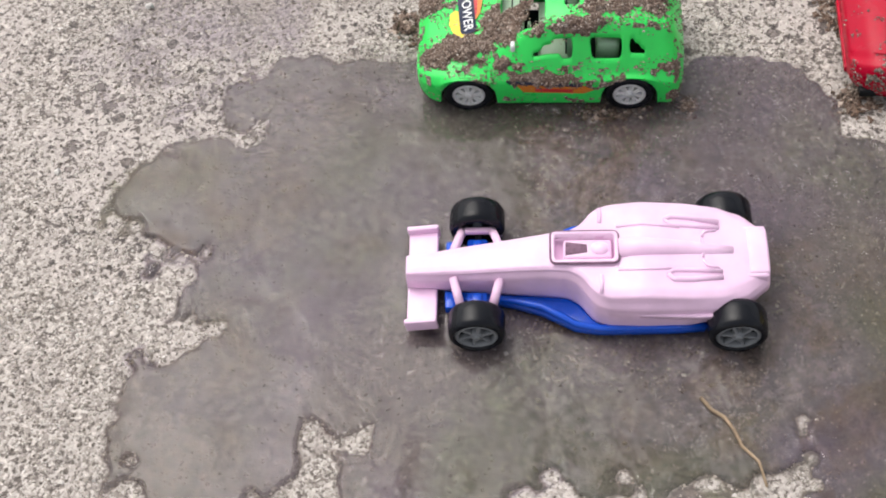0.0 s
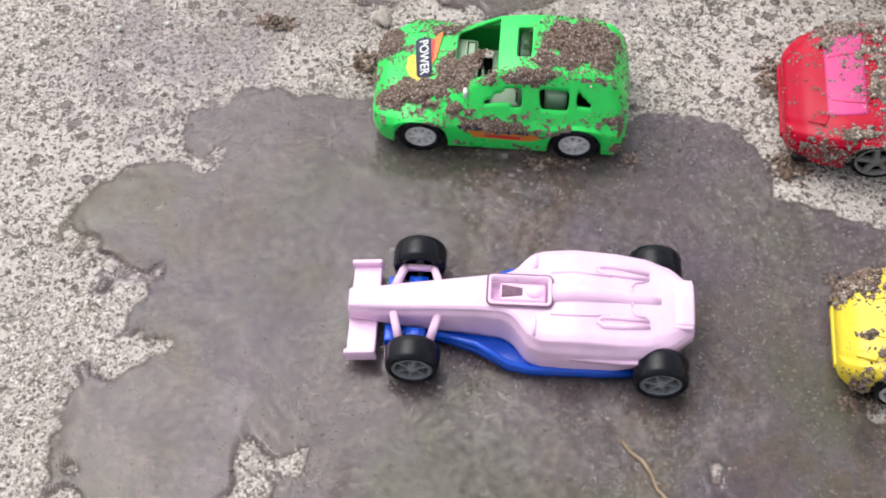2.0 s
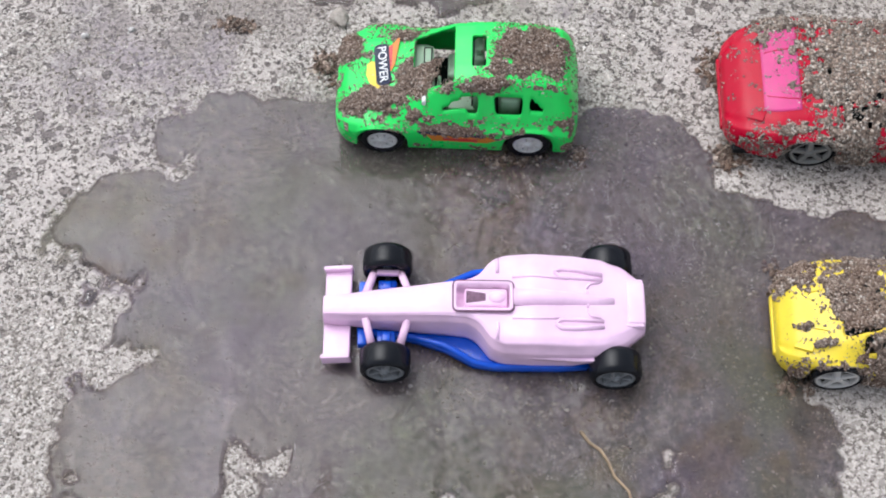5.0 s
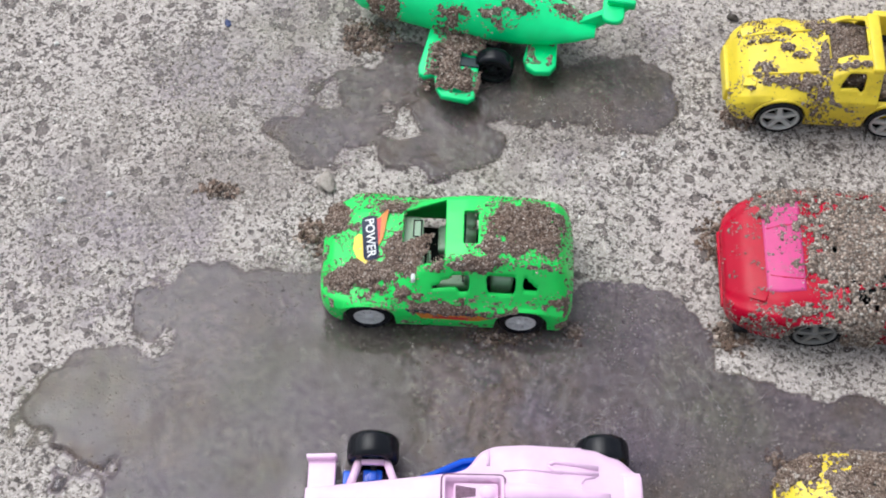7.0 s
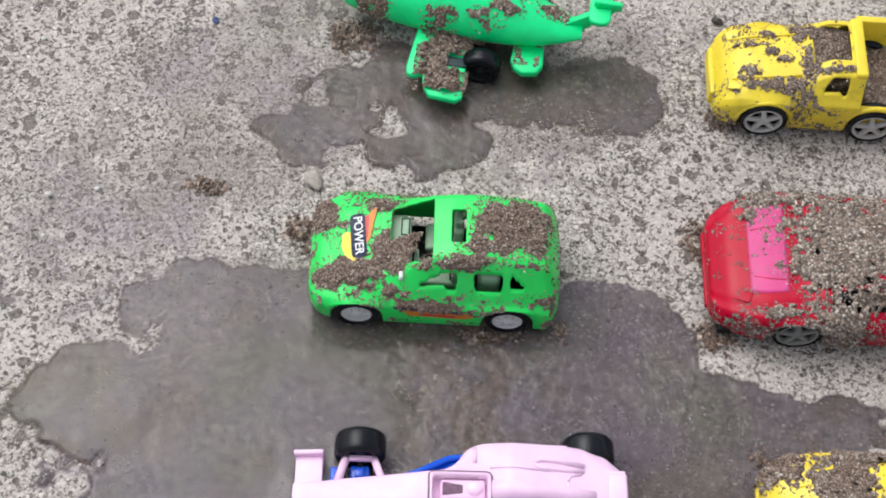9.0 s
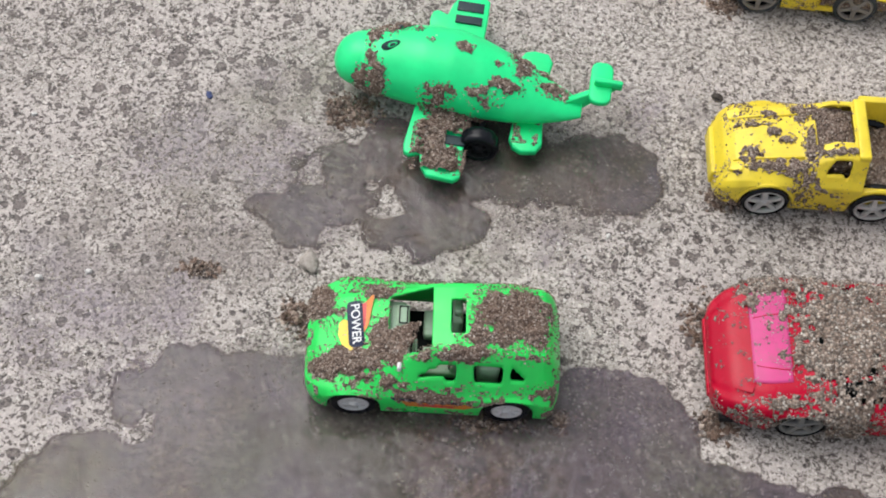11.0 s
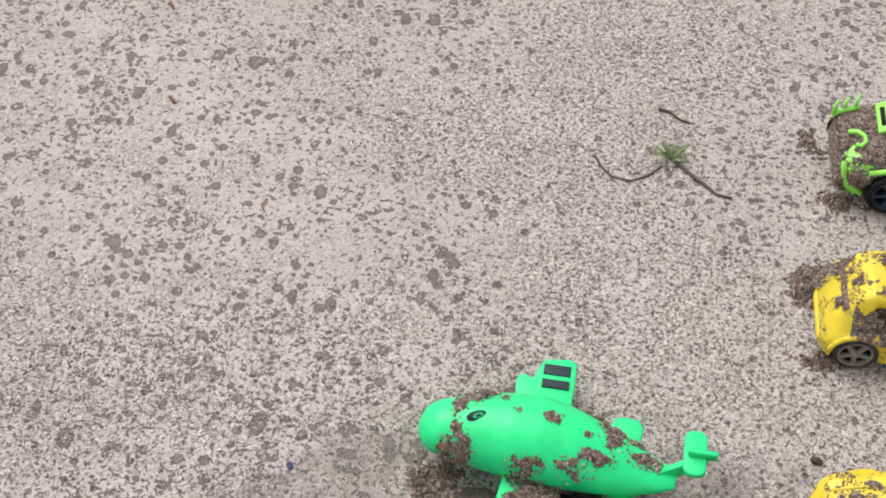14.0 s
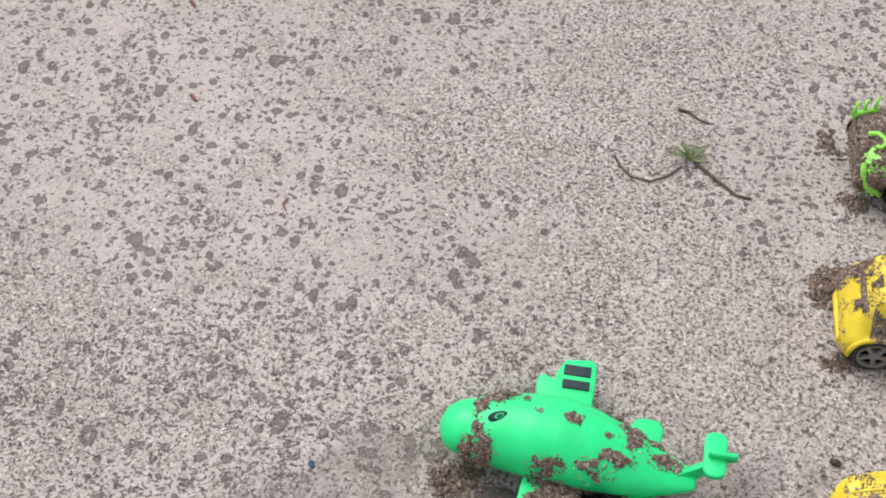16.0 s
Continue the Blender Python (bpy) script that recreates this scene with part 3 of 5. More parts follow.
wetness = np.where(inside, np.maximum(damp(np.where(inside, GX, 0), np.where(inside, GY, 0)), smooth(pool(np.where(inside, GX, 0), np.where(inside, GY, 0)), -0.06, 0.05)), 0)
me.attributes.new("wet", "FLOAT", "POINT").data.foreach_set("value", wetness.ravel().astype(np.float32))
me.attributes.new("splash", "FLOAT", "POINT").data.foreach_set("value", np.where(inside, splash(np.clip(GX, -600, 600), np.clip(GY, -300, 900)), 0.3).ravel().astype(np.float32))
me.attributes.new("bare", "FLOAT", "POINT").data.foreach_set("value", np.where(inside, bare(np.clip(GX, -600, 600), np.clip(GY, -300, 900)), 0.3).ravel().astype(np.float32))
tagged(new("ground", me), "worn beige concrete strewn with coarse sand, soaked dark where water spread", "ground", kind="structure")

# a thin sheet of water with a rounded rim lies in the wet patch
wx, wy = np.arange(-190, 190, 0.9), np.arange(-85, 250, 0.9)
WX, WY = np.meshgrid(wx, wy, indexing="ij")
F = pool(WX, WY) - 0.03
WZ = np.interp(F, [-0.1, 0.0, 0.03, 0.07, 0.13, 0.30], [-1.6, -0.9, -0.15, 0.42, 0.60, 0.36])
WZ += (vnoise(WX, WY, 0, 11, 31) - 0.5) * 0.22 + (vnoise(WX, WY, 0, 5, 32) - 0.5) * 0.08
# slow rings run out from where the water falls in
for rx, ry, reach, tall in ((62, 62, 34, 0.20), (14, 74, 30, 0.12), (70, -8, 26, 0.14), (96, 60, 18, 0.14), (-20, 196, 24, 0.08)):
    far_off = np.hypot(WX - rx, (WY - ry) * 1.1) + (vnoise(WX, WY, 0, 16, 33) - 0.5) * 6
    WZ += tall * np.sin(far_off * 0.95) * np.exp(-far_off / reach) * smooth(F, 0.0, 0.15)
# the sheet climbs a little where it meets the toys
for cx, cy, hx, hy in ((-6, 114, 45, 23), (5, 20, 58, 8), (26, 20, 26, 20), (-27, 0, 9, 6), (-28, 38, 9, 6), (55, 1, 9, 6), (54, 41, 9, 6), (1, 199, 9, 6)):
    off = np.hypot(np.maximum(np.abs(WX - cx) - hx, 0), np.maximum(np.abs(WY - cy) - hy, 0))
    WZ += 0.45 * np.exp(-off / 1.6) * smooth(F, 0.0, 0.1)
on = F > -0.04
keep = on[:-1, :-1] & on[1:, :-1] & on[:-1, 1:] & on[1:, 1:]
widx = np.arange(WX.size).reshape(WX.shape)
quads = np.stack([widx[:-1, :-1], widx[1:, :-1], widx[1:, 1:], widx[:-1, 1:]], -1)[keep]
used = np.unique(quads)
remap = np.full(WX.size, -1)
remap[used] = np.arange(len(used))
me = mesh_of("puddle", np.stack([WX, WY, WZ], -1).reshape(-1, 3)[used], remap[quads], [WATER])
puddle = tagged(new("puddle", me), "shallow puddle of clear water spreading over the concrete", "puddle", kind="structure")
puddle.visible_shadow = False

# loose coarse sand over the concrete
count = 170000
sx, sy = rng.uniform(-308, 200, count), rng.uniform(-82, 556, count)
want = 0.25 + 0.75 * smooth(vnoise(sx, sy, 0, 26, 41) + 0.25 * vnoise(sx, sy, 0, 7, 42), 0.35, 0.8)
want *= np.interp(sy, [0, 250, 420, 520], [1.0, 0.85, 0.70, 0.6]) * (1 - 0.85 * bare(sx, sy)) * (1 - 0.30 * smooth(pool(sx, sy), -0.02, 0.10))
chosen = rng.random(count) < want
sx, sy = sx[chosen], sy[chosen]
sz = ground_height(sx, sy) + 0.05
gv, gf = grains_at(np.stack([sx, sy, sz], 1), 0.56, 43)
me = mesh_of("sand", gv, gf, [GROUND_GRAIN], False)
me.attributes.new("wet", "FLOAT", "POINT").data.foreach_set("value", np.repeat(np.maximum(damp(sx, sy), 0.85 * smooth(pool(sx, sy), -0.06, 0.05)), 6).astype(np.float32))
tagged(new("sand", me), "loose coarse beige and brown sand on the concrete", "sand", kind="stuff")


# ---- parts that several toys share ----
def lathe(bm, profile, sides, tread=None):
    """Turns (y, r) points round the y axis. tread(k, row) shortens the radius."""
    rings = []
    for row, (y, r) in enumerate(profile):
        ring = []
        for k in range(sides):
            a = 2 * math.pi * k / sides
            rr = r - (tread(k, row) if tread else 0)
            ring.append(bm.verts.new((rr * math.cos(a), y, rr * math.sin(a))))
        rings.append(ring)
    for a, b in zip(rings, rings[1:]):
        for k in range(sides):
            bm.faces.new((a[k], a[(k + 1) % sides], b[(k + 1) % sides], b[k]))
    return rings


def wheel(parent, x, y, r, width, tyre_mat, rim_mat, spokes=5, lugs=0, out=-1, spin=0.0, z=None, bold=0.42, share=0.66):
    """A toy wheel whose outer face looks along y * out: an axle hub that carries a tyre and a spoked rim."""
    z = r - 0.4 if z is None else z
    bm = bmesh.new()
    rings = lathe(bm, [(-width * 0.30, 1.6), (width * 0.46, 1.6), (width * 0.52, 1.2), (width * 0.53, 0.1)], 14)
    bm.faces.new(rings[0])
    hub = part("wheel", bm, rim_mat, parent)
    hub.matrix_basis = pose(x * MM, y * MM, z * MM, 0, spin, 0 if out > 0 else 180)
    h = width / 2
    inner = r * share
    profile = [(-h, inner), (-h, r * 0.86), (-h * 0.86, r * 0.95), (-h * 0.6, r), (-h * 0.2, r), (h * 0.2, r), (h * 0.6, r), (h * 0.86, r * 0.95), (h, r * 0.86), (h * 0.98, inner + 0.5), (h * 0.82, inner), (-h, inner)]
    bm = bmesh.new()
    sides = 48
    tread = (lambda k, row: 0.55 if row in (3, 4, 5, 6) and (k + (row > 4)) % 4 < 2 and lugs else 0.0)
    lathe(bm, profile, sides, tread)
    part("tyre", bm, tyre_mat, hub, "black rubber tyre")
    bm = bmesh.new()
    lathe(bm, [(h * 0.35, inner), (h * 0.86, inner), (h * 0.92, inner - 0.5), (h * 0.88, inner - 1.1), (h * 0.35, inner - 1.1)], 32)
    lathe(bm, [(h * 0.3, 2.3), (h * 0.84, 2.3), (h * 0.90, 1.9), (h * 0.90, 0.2)], 20)
    for k in range(spokes):
        for lean in ((-0.13, 0.13) if share < 0.7 else (0.0,)):
            m = Matrix.Rotation(2 * math.pi * k / spokes + lean, 4, "Y")
            box(bm, 1.0, inner - 0.4, h * 0.45, h * 0.86, -bold, bold, 0.15, m)
    part("rim", bm, rim_mat, hub, "spoked plastic rim")
    bm = bmesh.new()
    lathe(bm, [(h * 0.5, inner - 0.6), (-h * 0.2, inner - 0.9), (-h * 0.3, 0.5)], 24)
    part("rim_well", bm, DARK, hub)
    return hub


def arches(x, wheels, r, base, ends):
    """The lower edge of a body along x, lifted over its wheels and at its ends."""
    low = np.full(len(x), float(base))
    for cx in wheels:
        low = np.maximum(low, np.sqrt(np.maximum(0, r * r - (x - cx) ** 2)) + r * 0.78 * (np.abs(x - cx) < r))
    return np.maximum(low, np.interp(x, *ends))


def blunt(x, lo, hi, front, back):
    """A factor that rounds a plan off at both ends."""
    a = np.clip((x - lo) / front, 0, 1)
    b = np.clip((hi - x) / back, 0, 1)
    return np.sqrt(np.clip(1 - (1 - a) ** 2.4, 0, 1)) * np.sqrt(np.clip(1 - (1 - b) ** 2.4, 0, 1))


def decal(name, outline, x, y, z, parent, material, tilt=0.0, turn=0.0, label="", thick=0.12):
    """A flat sticker over a plan outline."""
    bm = bmesh.new()
    prism(bm, outline, 0, thick, 0)
    ob = part(name, bm, material, parent, label, False)
    ob.matrix_basis = pose(x * MM, y * MM, z * MM, 0, tilt, turn)
    return ob


def lettering(words, height, x, y, z, parent, material, rx=0, ry=0, rz=0):
    data = bpy.data.curves.new("lettering", "FONT")
    data.body, data.size, data.align_x, data.align_y, data.extrude = words, height * MM, "CENTER", "CENTER", 0.00005
    data.offset = 0.00006
    carrier = bpy.data.objects.new("lettering_source", data)
    me = bpy.data.meshes.new_from_object(carrier)
    bpy.data.objects.remove(carrier)
    me.name = "lettering"
    me.materials.clear()
    me.materials.append(material)
    ob = part_mesh("lettering", me, parent, "raised white letters")
    ob.matrix_basis = pose(x * MM, y * MM, z * MM, rx, ry, rz)
    return ob


def surface_z(P, x, y):
    """The height of a skin's top at a plan place."""
    d = (P[..., 0] - x) ** 2 + (P[..., 1] - y) ** 2 - 0.02 * P[..., 2]
    return P.reshape(-1, 3)[np.argmin(d)][2]


# ---- pink formula racer, rinsed clean ----
def pink_racer():
    toy = thing("toy_racing_car", 6.4, 19.3, 2.8, "pink toy formula racing car with blue floor in a puddle", "toy car")
    x = np.linspace(-58.5, 62, 170)
    K = [-58.5, -50, -40, -25, -12, -4, 0, 4, 9, 20, 35, 46, 54, 62]
    w = curve_of(K, [4.6, 5.2, 6.1, 7.0, 7.9, 8.8, 11.5, 17.8, 20.0, 20.5, 20.5, 19.8, 17.0, 10.0], x, 3)
    low = curve_of(K, [7.5, 7.2, 6.5, 5.5, 5.2, 5.2, 5.2, 5.2, 5.2, 5.2, 6, 9, 11, 12], x, 3)
    belt = curve_of(K, [14.0, 14.8, 16.4, 18.8, 20.8, 21.4, 20.6, 19.8, 19.6, 19.8, 19.4, 18.6, 18.0, 17.0], x, 3)
    top = curve_of(K, [15.6, 16.6, 18.4, 21.0, 23.2, 23.8, 23.8, 23.4, 23.2, 24.4, 23.0, 21.6, 20.6, 19.4], x, 4)
    top_w = curve_of(K, [3.9, 4.5, 5.3, 6.1, 7.0, 7.8, 9.8, 15.6, 18.2, 18.6, 18.5, 17.4, 13.6, 7.6], x, 3)
    P = shell(x, w, belt, top, top_w, low, 81, 0.97, 0.7, 7)
    deck = (lambda a, b: float(surface_z(P, a, b)))
    hole = (lambda a, b, c: -8.6 < a < 11.2 and abs(b) < 5.0 and c > 12)
    thicken(part("body", skin(P, hole), PINK, toy, "pink moulded bodywork"), 0.9)
    # cockpit: a raised rim, a sunk tub, a pale headrest, a slot as dark plate
    bm = bmesh.new()
    outer, inner = rounded(-9.8, 12.4, -6.1, 6.1, 1.9), rounded(-8.6, 11.2, -4.9, 4.9, 1.3)
    rings = [[bm.verts.new((px, py, z)) for px, py in line] for line, z in ((outer, 22.4), (outer, 24.6), (inner, 24.6), (inner, 20.4))]
    for a, b in zip(rings, rings[1:]):
        for k in range(len(a)):
            bm.faces.new((a[k], a[(k + 1) % len(a)], b[(k + 1) % len(a)], b[k]))
    bm.faces.new(rings[-1])
    part("cockpit", bm, PINK, toy, "open pink cockpit tub")
    dark_mauve = stone_material("mottled_mauve", (0.22, 0.12, 0.18))
    # a thin tube, darker than the bodywork, outlines the rim
    bm = bmesh.new()
    ring = rounded(-9.9, 12.5, -6.2, 6.2, 1.9)
    tube(bm, [(px, py, 24.3) for px, py in ring + ring[:1]], 0.42, 6)
    part("cockpit_seam", bm, dark_mauve, toy, "thin dark seam line round the cockpit")
    bm = bmesh.new()
    box(bm, -5.6, 10.2, -3.6, 3.6, 20.2, 23.4, 1.0)
    part("seat", bm, PINK, toy)
    # flat plate on the seat; the slot's shaded depth is in its colour
    bm = bmesh.new()
    prism(bm, [(-5.0, -2.6), (2.2, -1.5), (2.2, 1.5), (-5.0, 2.6)], 23.1, 23.7, 0.3)
    part("seat_slot", bm, dark_mauve, toy, "dark plate standing in for a sunk slot")
    bm = bmesh.new()
    bmesh.ops.create_uvsphere(bm, u_segments=20, v_segments=12, radius=1, matrix=Matrix.Translation((6.4, 0, 23.0)) @ Matrix.Diagonal((3.2, 2.6, 1.9, 1)))
    part("headrest", bm, PINK, toy)
    # spine behind the cockpit, side bulges and moulded panel lines
    bm = bmesh.new()
    tube(bm, [(13, 0, 22.4), (20, 0, 23.6), (30, 0, 22.6), (42, 0, 20.8), (50, 0, 19.6)], 4.0, 16, 0.5)
    part("engine_cover", bm, PINK, toy)
    for side in (-1, 1):
        for name, line, r in (("exhaust_fairing", ((28, 10.6), (30, 12.2), (36, 12.0), (46, 10.6)), 0.95), ("exhaust_fairing", ((28, 10.6), (30, 8.8), (37, 8.6), (46, 8.4)), 0.8), ("panel_line", ((12, 8.4), (20, 8.8), (33, 8.0)), 0.5), ("panel_line", ((6.5, 10.2), (6.7, 13), (6.5, 16.4)), 0.7), ("panel_line", ((40, 4.5), (41, 6.5), (45, 7.4)), 0.5), ("panel_line", ((40, 3.4), (40.4, 0.4)), 0.5)):
            bm = bmesh.new()
            tube(bm, [(px, side * py, deck(px, side * py) + 0.15 * r) for px, py in line], r, 8)
            part(name, bm, PINK, toy)
        # side skirt that flares out towards the rear wheel
        bm = bmesh.new()
        prism(bm, [(8, side * 18.6), (40, side * 18.8), (50, side * 19.0), (47, side * 21.4), (38, side * 21.6), (20, side * 20.6)], 12.6, 14.6, 0.5)
        part("side_skirt", bm, PINK, toy)
        # front wing panel with end plate
        bm = bmesh.new()
        tilt = Matrix.Translation((-53.2, 0, 6.0)) @ Matrix.Rotation(radians(-7), 4, "Y")
        box(bm, -5.2, 5.0, *sorted((side * 3.5, side * 18.2)), -0.9, 0.9, 0.6, tilt)
        box(bm, -5.6, 5.4, *sorted((side * 17.6, side * 19.3)), -2.0, 3.6, 0.5, tilt)
        part("front_wing", bm, PINK, toy, "pink front wing panel with end plate")
        # suspension: a pink wishbone with a blue block in it
        bm = bmesh.new()
        tube(bm, [(-42.5, side * 5.2, 14.6), (-39.8, side * 15.6, 11.4)], 1.55, 6)
        tube(bm, [(-26.5, side * 5.5, 15.6), (-29.6, side * 15.6, 11.4)], 1.55, 6)
        box(bm, -40.8, -28.6, side * 15.4 - 1.0, side * 15.4 + 1.0, 10.4, 12.4, 0.4)
        part("wishbone", bm, PINK, toy, "pink front suspension arm")
        bm = bmesh.new()
        box(bm, -38.2, -31.2, side * 10.6 - 3.0, side * 10.6 + 3.0, 5.0, 9.0, 0.7)
        box(bm, -45.5, -42.0, side * 10.0 - 3.2, side * 10.0 + 3.2, 4.5, 8.4, 0.6)
        box(bm, -36.4, -33.0, side * 10.6 - 2.0, side * 10.6 + 2.0, 8.6, 10.4, 0.5)
        part("axle_block", bm, BLUE, toy, "blue plastic axle block")
        bm = bmesh.new()
        tube(bm, [(-34.4, side * 9, 8.6), (-34.4, side * 18, 8.8)], 1.1, 10)
        part("axle", bm, DARK, toy)
    # blue floor with a curved rim
    half = [(-46, 7.5), (-30, 8.5), (-22, 10.5), (-13, 13.5), (-7, 16.8), (-2, 19.6), (6, 21.0), (30, 20.8), (41, 20.0), (46, 14), (52, 10)]
    bm = bmesh.new()
    prism(bm, [(a, -b) for a, b in half] + [(a, b) for a, b in half[::-1]], 2.0, 4.6, 0.7)
    part("floor", bm, BLUE, toy, "glossy blue plastic floor")
    for side in (-1, 1):
        bm = bmesh.new()
        tube(bm, [(a, side * (b - 1.0), 5.2 + 2.6 * max(0, 1 - abs(a + 12) / 14)) for a, b in half[1:9]], 1.25, 8)
        part("floor_rim", bm, BLUE, toy)
    # rear deck and wing
    bm = bmesh.new()
    box(bm, 55.0, 61.8, -8.6, 8.6, 18.0, 20.7, 0.9)
    part("rear_wing", bm, PINK, toy, "pink rear wing")
    for side in (-1, 1):
        bm = bmesh.new()
        box(bm, 51.5, 61.4, side * 9.0 - 0.9, side * 9.0 + 0.9, 11.0, 20.2, 0.6)
        part("wing_end_plate", bm, PINK, toy)
        wheel(toy, -34.8, side * 20.6, 9.6, 10.0, TYRE, RACER_RIM, 6, 0, side, 20, None, 0.5, 0.74)
        wheel(toy, 50.2 - side * 0.8, side * 21.2 - 0.6, 9.8, 10.5, TYRE, RACER_RIM, 6, 0, side, 50, None, 0.5, 0.74)
    bm = bmesh.new()
    tube(bm, [(49.5, -18, 9), (49.5, 18, 9)], 1.2, 10)
    part("axle", bm, DARK, toy)
    toy.scale = (0.957, 0.957, 0.957)
    return toy


# ---- green family car under a crust of mud ----
def green_car():
    toy = thing("toy_hatchback", -6.2, 114.7, 1.6, "bright green plastic toy hatchback caked with sandy mud", "toy car")
    x = np.linspace(-46.8, 46.6, 230)
    round_off = blunt(x, -46.8, 46.6, 14, 6)
    K = [-46.8, -43, -35, -22, -17, -10, -1.5, 6, 17, 30, 39, 42.5, 45.2, 46.6]
    w = 23.9 * (0.54 + 0.48 * round_off)
    belt = curve_of(K, [12, 15, 18, 18.6, 18.8, 19, 19, 19, 19, 19, 18.6, 18, 16.5, 14], x, 3)
    top = curve_of(K, [13, 17.5, 20.6, 23.6, 25.4, 30.2, 35.6, 37.0, 37.4, 36.6, 34.5, 30, 23, 16], x, 3)
    top_w = curve_of(K, [10, 14, 16.5, 17, 16.2, 15.2, 14.4, 14.4, 14.6, 14.6, 14.4, 14.4, 13.5, 12], x, 3)
    top_w = np.minimum(top_w, w * 0.85)
    low = arches(x, (-28.3, 27.7), 9.7, 4.2, ([-46.8, -42, 42, 46.6], [6, 4, 4, 6]))
    P = shell(x, w, belt, top, top_w, low, 131, 0.97, 0.8, 11)

    def holes(a, b, c):
        windscreen = -17.0 < a < -1.6 and abs(b) < 12.6 and c > 23
        sunroof = 4.8 < a < 10.4 and abs(b) < 6.8 and c > 30
        door = abs(b) > 14.0 and 24.4 < c < 31.0 - max(0.0, a - 4) * 0.25 and -6.5 + (c - 24.4) * 1.55 < a < 8.0
        rear = abs(b) > 14.0 and 24.4 < c < 31.2 and 14.4 - (c - 24.4) * 0.12 < a < 24.6
        quarter = abs(b) > 14.0 and 24.6 < c < 31.4 - (a - 27.0) * 1.0 and 27.0 < a < 33.4
        return windscreen or sunroof or door or rear or quarter

    thicken(part("body", skin(P, holes), GREEN, toy, "bright green plastic body shell"), 1.0)
    # cabin: dashboard with wheel, two seats, a floor
    bm = bmesh.new()
    box(bm, -41, 42, -17.5, 17.5, 3.0, 6.5, 0.6)
    part("chassis", bm, DARK, toy, "dark plastic chassis")
    bm = bmesh.new()
    box(bm, -21, -10.5, -13, 13, 16, 21.8, 1.4)
    box(bm, -14, -9.5, 2.0, 11.0, 19.5, 23.2, 0.8)
    box(bm, -15, -9, -3.2, 3.2, 15.5, 20.4, 0.8)
    box(bm, -13.2, -8.8, -11, -4.0, 20.0, 22.6, 0.8)
    part("dashboard", bm, CREAM, toy, "pale moulded dashboard")
    for y0, y1, x0, x1, z in ((2.8, 10.2, -13.4, -12.9, 23.2), (2.8, 10.2, -10.6, -10.1, 23.2), (2.8, 3.3, -13.4, -10.1, 23.2), (9.7, 10.2, -13.4, -10.1, 23.2), (-10.4, -4.6, -12.6, -12.1, 22.6), (-10.4, -4.6, -10.2, -9.7, 22.6), (-2.4, 2.4, -14.4, -13.6, 21.7), (-2.4, 2.4, -12.4, -11.6, 20.5), (3.6, 9.4, -19.0, -18.5, 21.8), (-9.4, -3.6, -19.0, -18.5, 21.8), (-9.4, -3.6, -16.4, -15.9, 21.8)):
        bm = bmesh.new()
        box(bm, x0, x1, y0, y1, z - 0.1, z + 0.15, 0)
        part("dash_line", bm, DARK, toy, "", False)
    bm = bmesh.new()
    rings = [[bm.verts.new((-7.6 + 0.5 * s * math.sin(a), -7 + 4.2 * s * math.cos(a), 22.5 + 3.6 * s * math.sin(a))) for a in np.linspace(0, 2 * math.pi, 20, endpoint=False)] for s in (1.0, 0.78)]
    for k in range(20):
        bm.faces.new((rings[0][k], rings[0][(k + 1) % 20], rings[1][(k + 1) % 20], rings[1][k]))
    thicken(part("steering_wheel", bm, CREAM, toy), 0.7)
    for y in (-7.5, 7.5):
        bm = bmesh.new()
        box(bm, -4, 9, y - 5.5, y + 5.5, 12, 16, 1.2)
        box(bm, 6.0, 10.0, y - 5.2, y + 5.2, 15, 27, 1.3)
        box(bm, 6.5, 9.5, y - 3.0, y + 3.0, 27, 31, 1.0)
        part("seat", bm, CREAM, toy, "pale moulded seat")
        bm = bmesh.new()
        box(bm, 5.4, 6.1, y - 4.2, y + 4.2, 16.5, 26.4, 0.2)
        part("seat_panel", bm, DARK_TEAL, toy, "dark printed seat panel")
        bm = bmesh.new()
        box(bm, 5.1, 5.6, y - 2.4, y + 2.4, 19, 24.6, 0.2)
        part("seat_print", bm, CREAM, toy)
    bm = bmesh.new()
    box(bm, 16, 24, -15, 15, 12, 26, 1.6)
    part("rear_bench", bm, CREAM, toy)
    # hood sticker
    zl = surface_z(P, -28.4, 2)
    slope = -math.degrees(math.atan2(surface_z(P, -23.5, 3) - surface_z(P, -33.5, 3), 10))
    decal("sticker", [(-6.4, 0.8), (-4.8, 2.2), (-2.0, 1.0), (0.6, -9.6), (-1.4, -11.0), (-5.0, -8.0), (-6.6, -4.0)], -28.8, 2.0, zl + 0.2, toy, GOLD, slope, 0, "yellow flame sticker")
    decal("sticker_streak", [(3.0, 9.0), (5.6, 12.0), (6.2, 11.6), (4.6, -0.6), (2.8, -4.0)], -28.8, 2.0, zl + 0.36, toy, ORANGE, slope, 0)
    decal("sticker_stripe", [(1.6, 8.2), (3.4, 8.8), (3.4, -0.6), (1.8, -4.0)], -28.8, 2.0, zl + 0.42, toy, CRIMSON, slope, 0)
    decal("sticker_plate", rounded(-3.2, 2.6, -9.4, 9.4, 2.0), -28.8, 2.0, zl + 0.50, toy, NAVY, slope, 6, "navy name plate sticker")
    lettering("POWER", 4.7, -29.1, 2.0, zl + 0.74, toy, WHITE, -slope, 0, -84)
